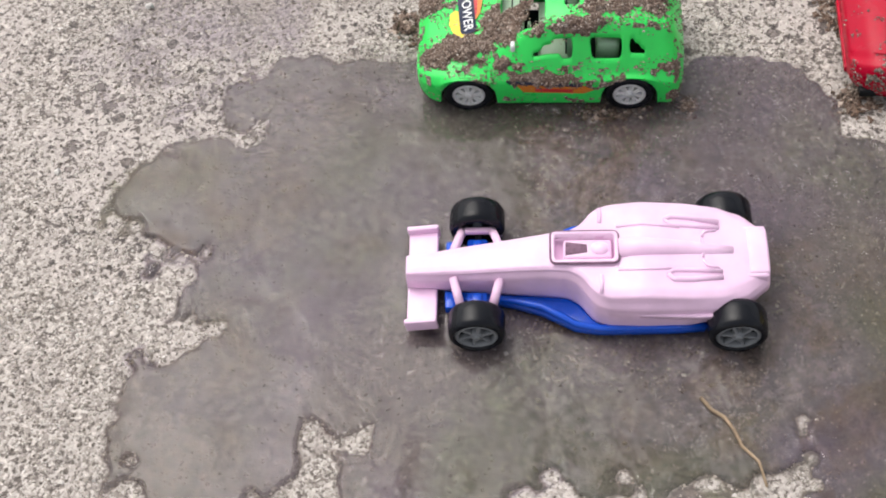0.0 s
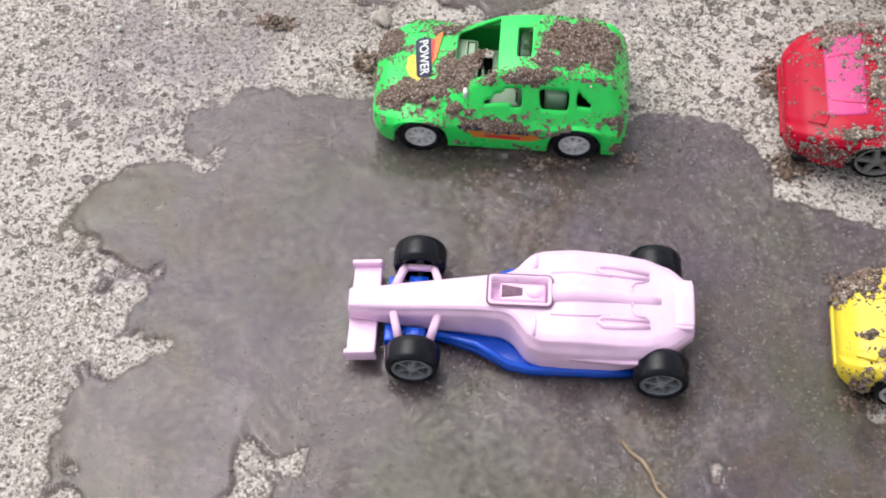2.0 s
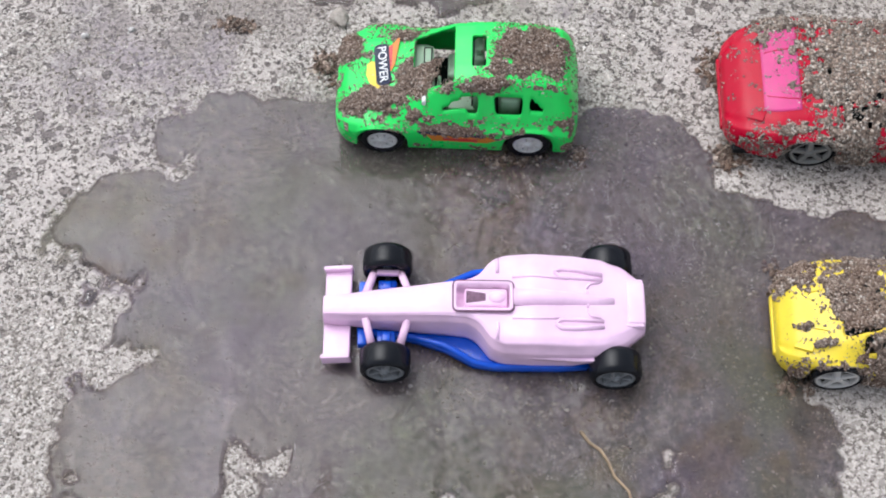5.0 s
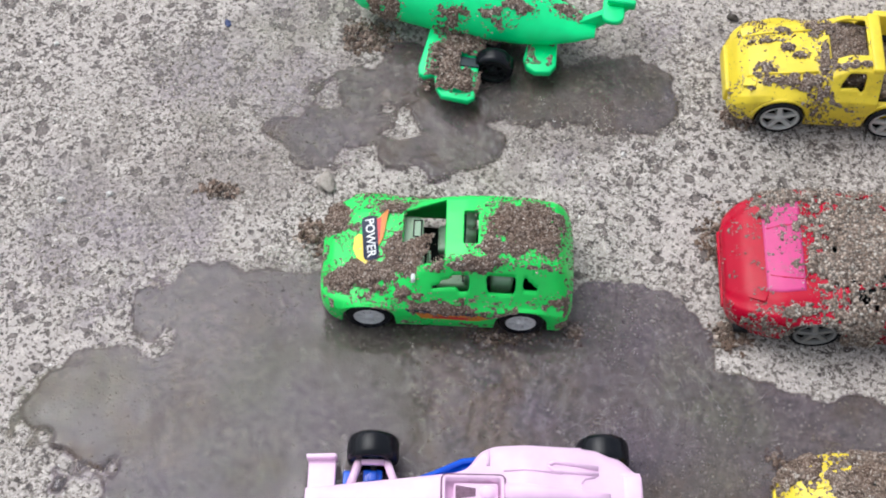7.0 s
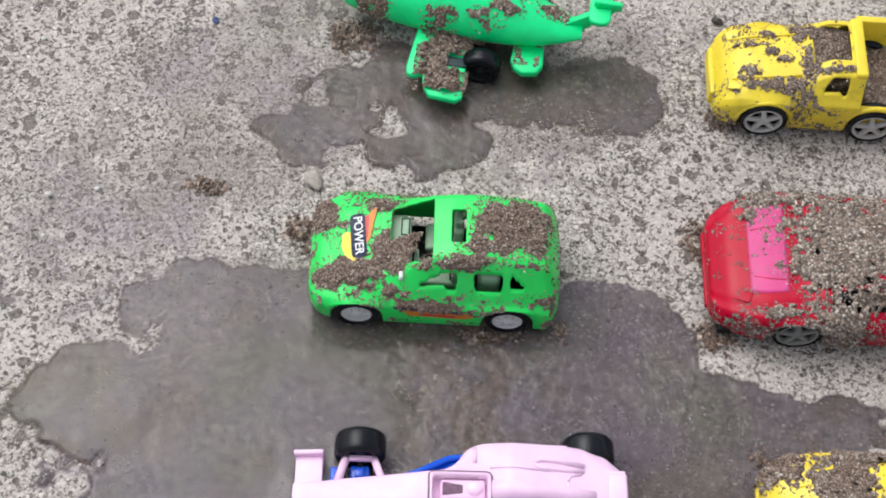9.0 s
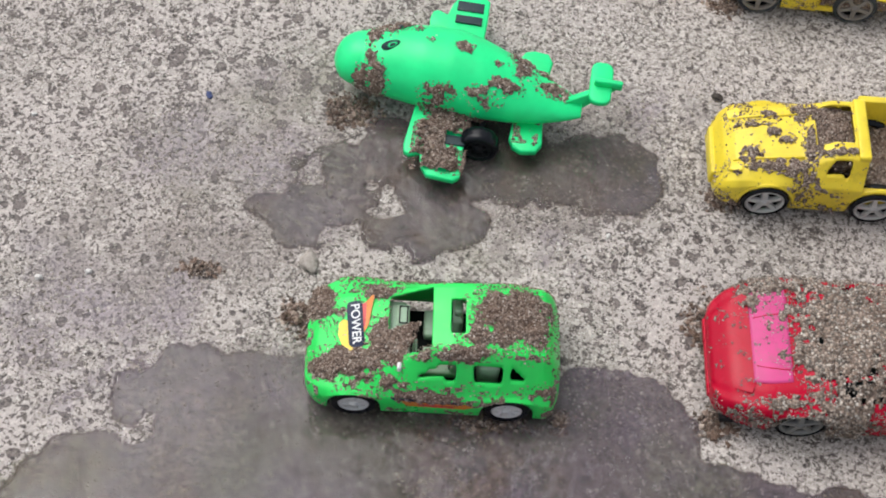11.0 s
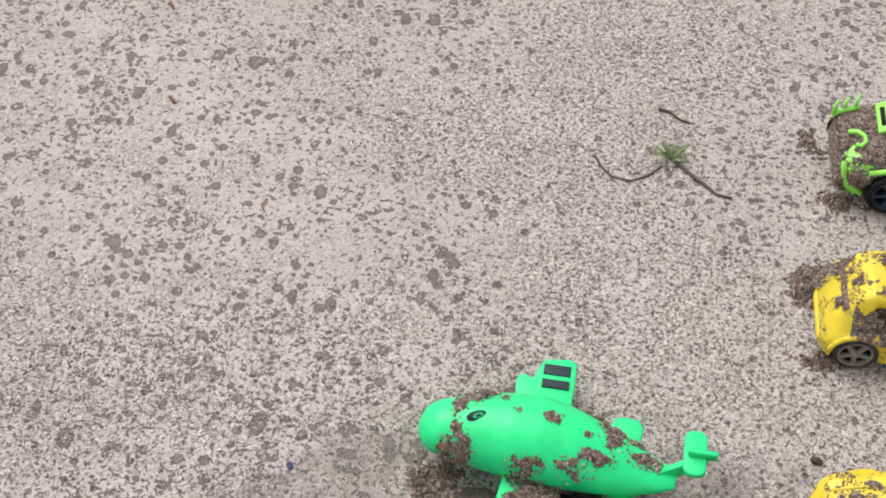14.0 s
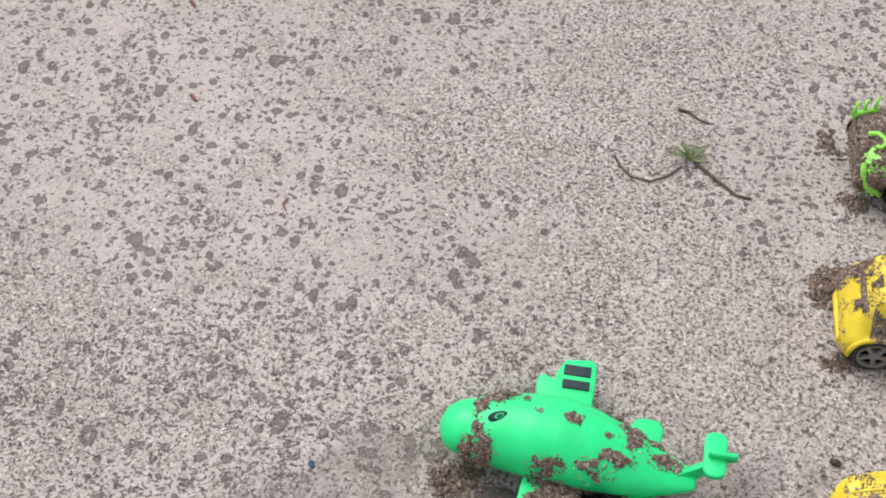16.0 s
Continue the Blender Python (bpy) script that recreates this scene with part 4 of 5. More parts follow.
    # side stickers: an orange flash with a dark bar
    for side in (-1,):
        for name, outline, material, d in (("side_sticker", [(-11, 0.9), (14, -0.6), (18, -2.0), (13, -4.6), (-8, -3.8)], ORANGE, 0.10), ("side_stripe", [(-14, 2.4), (12, 0.4), (12, -1.0), (-13, 0.6)], NAVY, 0.2), ("side_letters", [(-4, -1.6), (9, -2.4), (9, -4.0), (-4, -3.2)], CRIMSON, 0.24)):
            bm = bmesh.new()
            prism(bm, outline, 0, 0.12, 0)
            ob = part(name, bm, material, toy, "", False)
            ob.matrix_basis = pose(-1 * MM, side * (24.2 + d) * MM, 15.0 * MM, 90 if side < 0 else -90, 0, 0)
    bm = bmesh.new()
    box(bm, -13.4, -11.8, -17.6, -14.6, 24.4, 27.6, 0.7)
    part("wing_mirror", bm, WHITE, toy, "small white wing mirror")
    for side in (-1, 1):
        wheel(toy, -28.3, side * 20.2, 8.6, 7.4, TYRE, WHITE_RIM, 8, 0, side, 10)
        wheel(toy, 27.7, side * 20.2, 8.6, 7.4, TYRE, WHITE_RIM, 8, 0, side, 35)
    fine = shell(np.interp(np.linspace(0, 229, 300), np.arange(230), x), *(np.interp(np.linspace(0, 229, 300), np.arange(230), c) for c in (w, belt, top, top_w, low)), 190, 0.97, 0.8, 11)

    def crust(a, b, c):
        spots = [(-29, -11, 14, 6), (-16, -5, 8, 10), (-11, 3, 5, 7), (-38, -13, 7, 6), (27, 1, 15, 11), (20, -8, 10, 4), (8, -14, 14, 2.6), (-42, 13, 6, 8), (-20, 15, 8, 3), (35, -2, 6, 10)]
        f = blobs(a, b, spots)
        hole = (np.abs(b) < 12.6) & (a > -16.5) & (a < -2) & (b > -1) | (np.abs(b) < 6.8) & (a > 4) & (a < 11)
        edge = 0.34 - np.abs(c - 20.5) / 4 - 0.6 * (np.abs(b) < 16)
        return np.where(hole, -2.0, np.maximum(f, edge)) - 0.12

    def streaks(a, b, c):
        flank = np.where((np.abs(b) > 21.5) & (a > -14) & (a < 26), 0.42 - np.abs(c - 16.6 + 0.06 * a) / 4.5, -1.0)
        under = np.where(np.abs(b) > 21.5, 0.12 - np.abs(c - 6.5) / 5, -1.0)
        eave = np.where(np.abs(b) > 12.5, 0.2 - np.abs(c - 33.2) / 3 - np.abs(a - 12) / 26, -1.0)
        rear = np.where(b < -14, 0.30 - np.abs(a - 43.5) / 5 - np.maximum(0, c - 18) / 16, -1.0)
        gutter = np.where((c > 30) & (a > -4), 0.02 - np.abs(np.abs(b) - 14.4) / 2.2, -1.0)
        nose = np.where(a < -41, 0.05 - np.abs(c - 13) / 5, -1.0)
        return np.maximum(np.maximum(np.maximum(flank, under), eave), np.maximum(np.maximum(rear, gutter), nose))

    mud_on(fine, crust, toy, 101, 1.4, 7500, specks=3000, size=0.36)
    mud_on(fine, streaks, toy, 107, 0.4, 1500, "red-brown mud streaks", (STAIN, SAND_GRAIN), 0.3, 400)
    return toy


def coupe(name, x0, y0, turn, colour, label, length, width, height, wheels, radius, mud_spots, seed, cab=(0.30, 0.42, 0.72, 0.86), rim=GREY_RIM, side_mud=0.1, group="", mats=None, panel=None, specks=1800, snub=0.17, inset=2.6):
    """A low toy car whose nose points along -x: shell with window openings, cabin block, wheels and clinging mud."""
    toy = thing(name, x0, y0, turn, label, "toy car", group)
    L = length
    x = np.linspace(0, L, 120)
    K = [0, 0.05 * L, 0.15 * L, cab[0] * L, cab[1] * L, (cab[1] + cab[2]) / 2 * L, cab[2] * L, cab[3] * L, 0.97 * L, L]
    half = width / 2
    w = half * (0.55 + 0.45 * blunt(x, 0, L, snub * L, 0.1 * L))
    b = max(height * 0.60, 2 * radius + 1.0)
    belt = curve_of(K, [b * 0.62, b * 0.84, b * 0.97, b, b * 1.03, b * 1.03, b * 1.03, b * 1.02, b * 0.9, b * 0.7], x, 3)
    top = curve_of(K, [b * 0.66, b * 0.93, b * 1.06, b * 1.14, height * 0.98, height, height * 0.97, b * 1.12, b, b * 0.75], x, 4)
    top_w = np.minimum(curve_of(K, [half * 0.5, half * 0.7, half * 0.8, half * 0.74, half * 0.62, half * 0.62, half * 0.62, half * 0.7, half * 0.72, half * 0.6], x, 3), w * 0.86)
    low = arches(x, wheels, radius * 1.08, 4.0, ([0, 5, L - 5, L], [6, 4, 4, 6]))
    P = shell(x, w, belt, top, top_w, low, 71, 0.96, 0.6, 7)
    c0, c1, c2, c3 = (c * L for c in cab)

    def holes(a, y, z):
        screen = c0 + 2 < a < c1 - 1.2 and abs(y) < half * 0.55 and z > b * 1.1
        glass = abs(y) > half * 0.6 and b * 1.12 < z < height * 0.92 and c0 + 8 < a < c3 - 6 and not (c0 + c3) / 2 - 1.4 < a < (c0 + c3) / 2 + 1.4
        back = c2 + 1 < a < c3 - 1.5 and abs(y) < half * 0.55 and z > b * 1.1
        return screen or glass or back

    thicken(part("body", skin(P, holes), colour, toy), 1.0)
    bm = bmesh.new()
    box(bm, 4, L - 4, -half + 4, half - 4, 2.8, 6.0, 0.6)
    part("chassis", bm, DARK, toy, "dark plastic chassis")
    bm = bmesh.new()
    box(bm, c0 + 2, c3 - 3, -half * 0.58, half * 0.58, 5, b * 1.05, 1.2)
    part("cabin", bm, DARK_TEAL, toy, "dark moulded cabin")
    for cx in wheels:
        for side in (-1, 1):
            wheel(toy, cx, side * (half - inset), radius, 7.6, TYRE, rim, 5, 0, side, 12 + 20 * side, None, 0.95, 0.82)
    if panel:
        mid = [k for k in range(71) if -half * 0.60 < P[20, k, 1] < half * 0.86 and P[20, k, 2] > b * 0.8]
        rows = [k for k in range(120) if panel[0] < x[k] < panel[1]]
        patch = P[rows[0]:rows[-1] + 1, mid[0]:mid[-1] + 1] + np.array((0, 0, 0.06))
        thicken(part("bonnet_panel", skin(patch, None, False), MAGENTA, toy, "magenta bonnet panel"), 0.06, 1)
    # lamps, bonnet line and bumper
    for side in (-1, 1):
        bm = bmesh.new()
        zl = surface_z(P, 0.085 * L, side * half * 0.6)
        box(bm, -3.4, 3.4, -2.4, 2.4, -1.6, 0.1, 0.35, pose(0.085 * L, side * half * 0.60, zl, 0, -18, side * 24))
        part("headlight", bm, colour, toy)
    bm = bmesh.new()
    zc = [surface_z(P, 0.12 * L, half * 0.34)]
    for side in (-1, 1):
        tube(bm, [(0.12 * L, side * half * 0.34, zc[0] - 0.1), (0.16 * L, side * half * 0.38, surface_z(P, 0.16 * L, side * half * 0.38) - 0.1), ((cab[0] - 0.03) * L, side * half * 0.42, surface_z(P, (cab[0] - 0.03) * L, side * half * 0.42) - 0.1)], 0.4, 6)
    part("bonnet_ridge", bm, colour, toy)
    bm = bmesh.new()
    box(bm, -0.6, 3.0, -half * 0.55, half * 0.55, 5.2, 8.2, 0.7)
    part("front_bumper", bm, colour, toy)
    u = np.linspace(0, 119, 280)
    fine = shell(*(np.interp(u, np.arange(120), c) for c in (x, w, belt, top, top_w, low)), 180, 0.96, 0.6, 7)

    def crust(a, y, z):
        side = np.where(np.abs(y) > half * 0.82, side_mud - np.abs(z - b * 0.45) / (b * 0.9) - 0.5 * smooth(a, 0.40 * L, 0.46 * L), -1.0)
        return np.maximum(blobs(a, y, mud_spots), side)

    mud_on(fine, crust, toy, seed, 1.5, 6500, mats=mats, specks=specks, ragged=1.7)
    return toy


pink_racer()
green_car()
coupe("toy_sports_car", 97.0, 121.8, 1.6, RED, "crimson plastic toy sports car buried under pale sand", 128, 58, 32, (33, 96), 9.8,
      [(55, 3, 27, 27), (74, 0, 40, 26), (40, -8, 12, 8), (40, 12, 13, 10), (22, 25, 12, 5), (15, 21, 5, 8), (46, -26, 14, 5), (95, 0, 30, 26), (26, -24, 10, 3), (36, 24, 10, 6)], 201, cab=(0.275, 0.46, 0.74, 0.88), side_mud=0.22, mats=(PALE_MUD, PALE_GRAIN), panel=(13.5, 29), specks=3600, snub=0.24, inset=4.4)
coupe("toy_coupe", 113.6, 22.3, 1.5, YELLOW, "yellow plastic toy coupe with brown mud on its windscreen", 96, 42, 33, (21, 70), 9.6,
      [(20, 11, 6, 8), (26, 2, 8, 8), (34, -6, 14, 4.5), (6, 16, 9, 8), (40, -19, 14, 7), (54, 10, 7, 6), (36, 19, 16, 4), (14, -13, 5, 1.6), (9, -6, 2.5, 2), (30, 12, 6, 7)], 301, cab=(0.20, 0.36, 0.70, 0.86), side_mud=0.14, group="yellow toy cars", rim=LIGHT_RIM, snub=0.22)


def open_truck():
    """Yellow toy truck with a flat bonnet, an open-topped cab full of mud and a bed with a tall far wall."""
    toy = thing("toy_truck", 101.6, 212.6, 1.0, "yellow plastic toy truck with mud-filled open cab and bed", "toy car", "yellow toy cars")
    x = np.linspace(0, 57, 130)
    K = [0, 3, 7, 14, 24, 33, 39, 44, 54, 57]
    w = 20.5 * (0.62 + 0.38 * blunt(x, 0, 80, 12, 4))
    belt = curve_of(K, [11, 16.5, 19.5, 21, 22, 22.5, 23, 23, 23, 23], x, 3)
    top = curve_of(K, [13, 18.5, 21.8, 24, 25.6, 27, 31, 34, 34.2, 33.6], x, 3)
    top_w = np.minimum(curve_of(K, [12, 14.2, 15.2, 15.6, 15.6, 15.2, 14.4, 14, 14, 14], x, 3), w * 0.88)
    low = arches(x, (20.6, 64.7), 10.2, 4.6, ([0, 5, 57], [6, 4, 4.5]))
    P = shell(x, w, belt, top, top_w, low, 95, 0.97, 0.5, 5)

    def holes(a, y, z):
        roof = 37.5 < a < 51.5 and -6.5 < y < 11.5 and z > 24
        window = abs(y) > 12.5 and 25.4 < z < 31.6 and 40.5 + (z - 25.4) * 0.5 < a < 51
        return roof or window

    thicken(part("cab", skin(P, holes), YELLOW, toy, "faceted yellow cab and bonnet"), 1.0)
    bm = bmesh.new()
    box(bm, 36, 54, -12.6, 12.6, 5, 25.5, 1.2)
    part("cabin", bm, MUD, toy, "mud-filled cabin")
    # bonnet: two creases, a step along the near edge, a nose lip
    for side in (-1, 1):
        bm = bmesh.new()
        tube(bm, [(a, side * (9.8 + 0.02 * a), float(surface_z(P, a, side * (9.8 + 0.02 * a))) + 0.1) for a in (6, 14, 24, 33)], 0.6, 6)
        part("bonnet_crease", bm, YELLOW, toy)
        bm = bmesh.new()
        zl = float(surface_z(P, 7, side * 13))
        box(bm, -2.6, 2.6, -2.2, 2.2, -1.2, 0.35, 0.35, pose(7, side * 12.6, zl, 0, -20, side * 14))
        part("headlight", bm, YELLOW, toy)
        bm = bmesh.new()
        tube(bm, [(20.6 + 11.0 * math.cos(q), side * 20.2, 9.2 + 11.0 * math.sin(q)) for q in np.linspace(0.05, math.pi - 0.05, 15)], 0.9, 6)
        part("fender_lip", bm, YELLOW, toy)
        for cx in (20.6, 64.7):
            wheel(toy, cx, side * 18.0, 9.6, 7.6, TYRE, LIGHT_RIM, 5, 0, side, 12 + 20 * side, None, 0.95, 0.82)
    bm = bmesh.new()
    box(bm, -1.4, 1.6, -11.5, 11.5, 6.0, 13.6, 0.8)
    part("nose_lip", bm, YELLOW, toy, "thin yellow nose lip")
    bm = bmesh.new()
    box(bm, 52.4, 57.4, -14.4, 14.4, 31.6, 34.9, 1.1)
    part("roof_bar", bm, YELLOW, toy, "yellow bar behind the cab opening")
    # bed: floor, tall far wall, low near wall with a raised arch, sill
    bm = bmesh.new()
    box(bm, 56, 92, -18.6, 18.6, 8, 12, 0.6)
    part("bed_floor", bm, YELLOW, toy)
    for name, y0, y1, z0, z1 in (("bed_wall", 16.4, 19.4, 5, 30.5), ("bed_wall", -19.6, -17.6, 14, 19.5), ("sill", -20.2, -17.4, 4.6, 8.0)):
        bm = bmesh.new()
        box(bm, 40 if name == "sill" else 56.5, 54.5 if name == "sill" else 92, y0, y1, z0, z1, 0.6)
        part(name, bm, YELLOW, toy)
    bm = bmesh.new()
    tube(bm, [(64.7 + 11.0 * math.cos(q), -19.6, 9.2 + 11.0 * math.sin(q)) for q in np.linspace(0.05, math.pi - 0.05, 15)], 1.2, 6)
    part("fender_lip", bm, YELLOW, toy)
    bm = bmesh.new()
    box(bm, 3, 88, -15.0, 15.0, 3, 8.2, 0.6)
    part("chassis", bm, DARK, toy, "dark plastic chassis")
    u = np.linspace(0, 129, 240)
    fine = shell(*(np.interp(u, np.arange(130), c) for c in (x, w, belt, top, top_w, low)), 180, 0.97, 0.5, 5)

    def crust(a, y, z):
        f = blobs(a, y, [(13, -8, 4, 3.4), (22, -13.5, 9, 2.4), (30, -14.5, 5, 3), (22, 2, 2.4, 2.2), (27, -2, 3, 1.6), (12, 6, 5, 1.2), (34, 11, 4, 4), (36, -6, 3, 8), (19, 11, 4, 1.6), (45, -11, 8, 1.5)])
        side = np.where(y < -16.5, np.maximum(0.30 - np.abs(a - 33) / 5, 0.05 - np.abs(z - 7) / 4), -1.0)
        hole = (a > 37.5) & (a < 51.5) & (y > -6.5) & (y < 11.5)
        return np.where(hole, -2.0, np.maximum(f, side)) - 0.05

    mud_on(fine, crust, toy, 401, 1.0, 2600, specks=1500, ragged=2.2)
    mud_on(fine, lambda a, y, z: np.where((y < -14) & (a > 34) & (a < 54), 0.22 - np.abs((z - 18) + (a - 44) * 0.5) / 6, -1), toy, 431, 0.4, 500, "red-brown mud on the door", (STAIN, SAND_GRAIN), 0.32, 200)
    for seed, x0, x1, y0, y1, z0, hump in ((441, 36.5, 52.5, -8, 12, 26.5, 3.4), (451, 57, 91, -17.4, 16.2, 13.0, 3.0)):
        bx, by = np.meshgrid(np.linspace(x0, x1, 80), np.linspace(y0, y1, 70), indexing="ij")
        pile = np.stack([bx, by, z0 + hump * vnoise(bx, by, 0, 9, seed)], -1)
        mud_on(pile, lambda a, y, z: 0.6 + 0 * a, toy, seed + 1, 1.6, 1700)
    return toy


open_truck()


def pickup():
    """Yellow toy pickup: a sloping cab in front, an open bed behind."""
    toy = thing("toy_pickup", 112.2, 320.0, -2.0, "muddy yellow plastic toy pickup on dry concrete", "toy car", "yellow toy cars")
    x = np.linspace(0, 40, 90)
    K = [0, 3, 6.5, 11, 17, 36, 40]
    w = 22.0 * (0.60 + 0.40 * blunt(x, 0, 60, 12, 4))
    belt = curve_of(K, [12, 17, 20, 21, 21.5, 21.5, 21.5], x, 3)
    top = curve_of(K, [14, 21.5, 28, 34.5, 38.4, 38.6, 37.4], x, 3)
    top_w = np.minimum(curve_of(K, [13, 14, 13.4, 13, 13, 13, 13], x, 3), w * 0.85)
    low = arches(x, (14.6, 56.5), 10.0, 4.5, ([0, 5, 40], [6, 4, 4.5]))
    P = shell(x, w, belt, top, top_w, low, 83, 0.98, 0.5, 5)

    def holes(a, y, z):
        return abs(y) > 13 and 21.8 < z < 33.5 and 14 + max(0.0, z - 26) * 0.7 < a < 34

    thicken(part("cab", skin(P, holes), YELLOW, toy, "yellow cab"), 1.0)
    bm = bmesh.new()
    box(bm, 6, 36.5, -13.5, 13.5, 5, 30, 1.2)
    part("cabin", bm, MUD, toy, "mud-filled cabin")
    bm = bmesh.new()
    box(bm, 38, 90, -19.8, 19.8, 8, 12, 0.6)
    part("bed_floor", bm, YELLOW, toy)
    for side in (-1, 1):
        bm = bmesh.new()
        box(bm, 40.4, 90, side * 19.6 - 1.0, side * 19.6 + 1.0, 5.0 if side > 0 else 8, 15 if side < 0 else 27, 0.5)
        part("bed_side", bm, YELLOW, toy)
        bm = bmesh.new()
        box(bm, 26, 48, side * 20.6 - 0.7, side * 20.6 + 0.7, 4.6, 7.6, 0.5)
        part("step_bar", bm, YELLOW, toy)
        for cx in (14.6, 56.5):
            wheel(toy, cx, side * 18.8, 9.6, 7.6, DUSTY_TYRE, DUSTY_RIM, 5, 0, side, 20, None, 0.95, 0.80)
    bm = bmesh.new()
    box(bm, 50, 55, -18, 18, 10, 24, 1.4)
    part("roll_bar", bm, YELLOW, toy, "yellow roll bar")
    bm = bmesh.new()
    box(bm, -1.0, 3.0, -14, 12, 5, 9.6, 1.4)
    part("front_bumper", bm, YELLOW, toy)
    bm = bmesh.new()
    box(bm, 3, 86, -15.5, 15.5, 3, 8.2, 0.6)
    part("chassis", bm, DARK, toy)
    bm = bmesh.new()
    tube(bm, [(14.6 + 11.2 * math.cos(q), -21.4, 9.2 + 11.2 * math.sin(q)) for q in np.linspace(0.05, math.pi - 0.05, 15)], 1.2, 6)
    part("fender_lip", bm, YELLOW, toy)
    u = np.linspace(0, 89, 170)
    fine = shell(*(np.interp(u, np.arange(90), c) for c in (x, w, belt, top, top_w, low)), 180, 0.98, 0.5, 5)
    mud_on(fine, lambda a, y, z: np.maximum(blobs(a, y, [(27, 6, 6, 5), (7, 11, 3, 4), (1, 15, 4, 6), (27, -11, 8, 1.6), (5, -8, 2, 2), (12, -3, 2, 2), (30, -3, 4, 3), (9, 4, 2, 2)]), np.where(y < -17, -0.1 - np.abs(z - 9) / 6, -1)) - 0.1, toy, 501, 1.1, 2200, specks=1500, ragged=2.2)
    mud_on(fine, lambda a, y, z: np.where((y < -12.5) & (a > 10 + (z < 20) * 8), 0.75 - np.abs(z - 22) / 9 - 0.5 * (a > 35), -1), toy, 531, 0.9, 2600, "red-brown mud on the door", (STAIN, SAND_GRAIN), 0.34, 300)
    bx, by = np.meshgrid(np.linspace(40, 89, 110), np.linspace(-18.6, 18.6, 76), indexing="ij")
    bed = np.stack([bx, by, 14.5 + 3.5 * vnoise(bx, by, 0, 9, 511)], -1)
    mud_on(bed, lambda a, y, z: 0.6 + 0 * a, toy, 512, 1.6, 1800)
    sx, sz = np.meshgrid(np.linspace(41, 89, 110), np.linspace(8.5, 15, 20), indexing="ij")
    mud_on(np.stack([sx, -20.7 + 0 * sx, sz], -1), lambda a, y, z: 0.35 + 0 * a, toy, 522, 0.9, 700)
    return toy


def monster_truck():
    """Lime toy truck on fat tyres, nearly hidden under mud."""
    toy = thing("toy_monster_truck", 126.5, 412.5, -1.0, "lime green toy monster truck smothered in brown mud", "toy car")
    x = np.linspace(0, 92, 100)
    K = [0, 3, 9, 24, 32, 44, 66, 78, 92]
    w = 21.0 * (0.78 + 0.22 * blunt(x, 0, 92, 7, 5))
    belt = curve_of(K, [17, 20, 22, 23, 23.5, 24, 24, 23, 20], x, 3)
    top = curve_of(K, [22, 25.5, 27.5, 29, 34, 40, 40, 30, 26], x, 3)
    top_w = np.minimum(curve_of(K, [15, 16, 16.5, 16, 14, 13, 13, 15, 15], x, 3), w * 0.86)
    low = arches(x, (25, 72), 12.6, 8.5, ([0, 5, 88, 92], [9, 8, 8, 10]))
    P = shell(x, w, belt, top, top_w, low, 71, 0.97, 0.7)
    thicken(part("body", skin(P, lambda a, y, z: abs(y) > 14 and 26 < z < 36 and 36 < a < 66), LIME, toy, "lime green body"), 1.0)
    # a comb of tines over the far corner, a hook on the bonnet, two prongs at the near corner
    bm = bmesh.new()
    tube(bm, [(-2.4, 12.6, 24.5), (0.5, 13.4, 26.4), (4, 14.2, 27.4), (9.5, 15.2, 28.0)], 1.3, 8)
    part("grille_bar", bm, LIME, toy)
    for tx, ty, tall in ((-1.8, 13.0, 7.0), (2.6, 14.0, 8.0), (7.6, 15.0, 9.5)):
        bm = bmesh.new()
        tube(bm, [(tx, ty, 25.5), (tx + 0.4, ty + 0.8, 25.5 + tall * 0.6), (tx + 1.4, ty + 2.0, 25.5 + tall)], 1.15, 8, 0.6)
        part("grille_tine", bm, LIME, toy)
    bm = bmesh.new()
    tube(bm, [(3.4, -1.4, 28.4), (7.4, -2.0, 29.6), (10.4, -4.6, 29.6), (11.0, -7.6, 29.0), (8.8, -9.8, 28.2), (6.4, -9.0, 28.0)], 1.1, 8)
    part("bonnet_hook", bm, LIME, toy, "curled lime hook on the bonnet")
    for shift in (0.0, 3.0):
        bm = bmesh.new()
        tube(bm, [(0.8 + shift, -17.6, 25.0 - shift), (1.6 + shift, -19.8, 20.5 - shift), (4.4 + shift, -21.4, 14.0 - shift * 0.4), (8.4 + shift, -22.0, 10.2 - shift * 0.2)], 1.35, 8)
        part("bumper_prong", bm, LIME, toy)
    # windscreen frame with dark slots
    m = pose(21.5, 6.0, 33.0, 0, -26, 0)
    bm = bmesh.new()
    box(bm, -5.5, 5.5, -9.5, 9.5, -1.0, 1.0, 0.6, m)
    part("windscreen_frame", bm, LIME, toy, "lime windscreen frame")
    for cx in (-2.4, 2.2):
        bm = bmesh.new()
        box(bm, cx - 1.1, cx + 1.1, -6.0, 6.0, 0.7, 1.2, 0, m)
        part("windscreen_slot", bm, DARK, toy)
    bm = bmesh.new()
    tube(bm, [(13, -21.0, 22.0), (18, -22.2, 25.0), (26, -22.4, 26.2), (34, -22.2, 24.5)], 1.3, 8)
    part("fender_flare", bm, LIME, toy)
    bm = bmesh.new()
    box(bm, 6, 88, -14, 14, 6, 11, 0.8)
    part("chassis", bm, DARK, toy)
    for side in (-1, 1):
        for cx in (25, 72):
            wheel(toy, cx, side * 19.5, 12.2, 11.5, DUSTY_TYRE if side > 0 else TYRE, NAVY_RIM, 6, 1, side, 8, None, 0.8, 0.76)
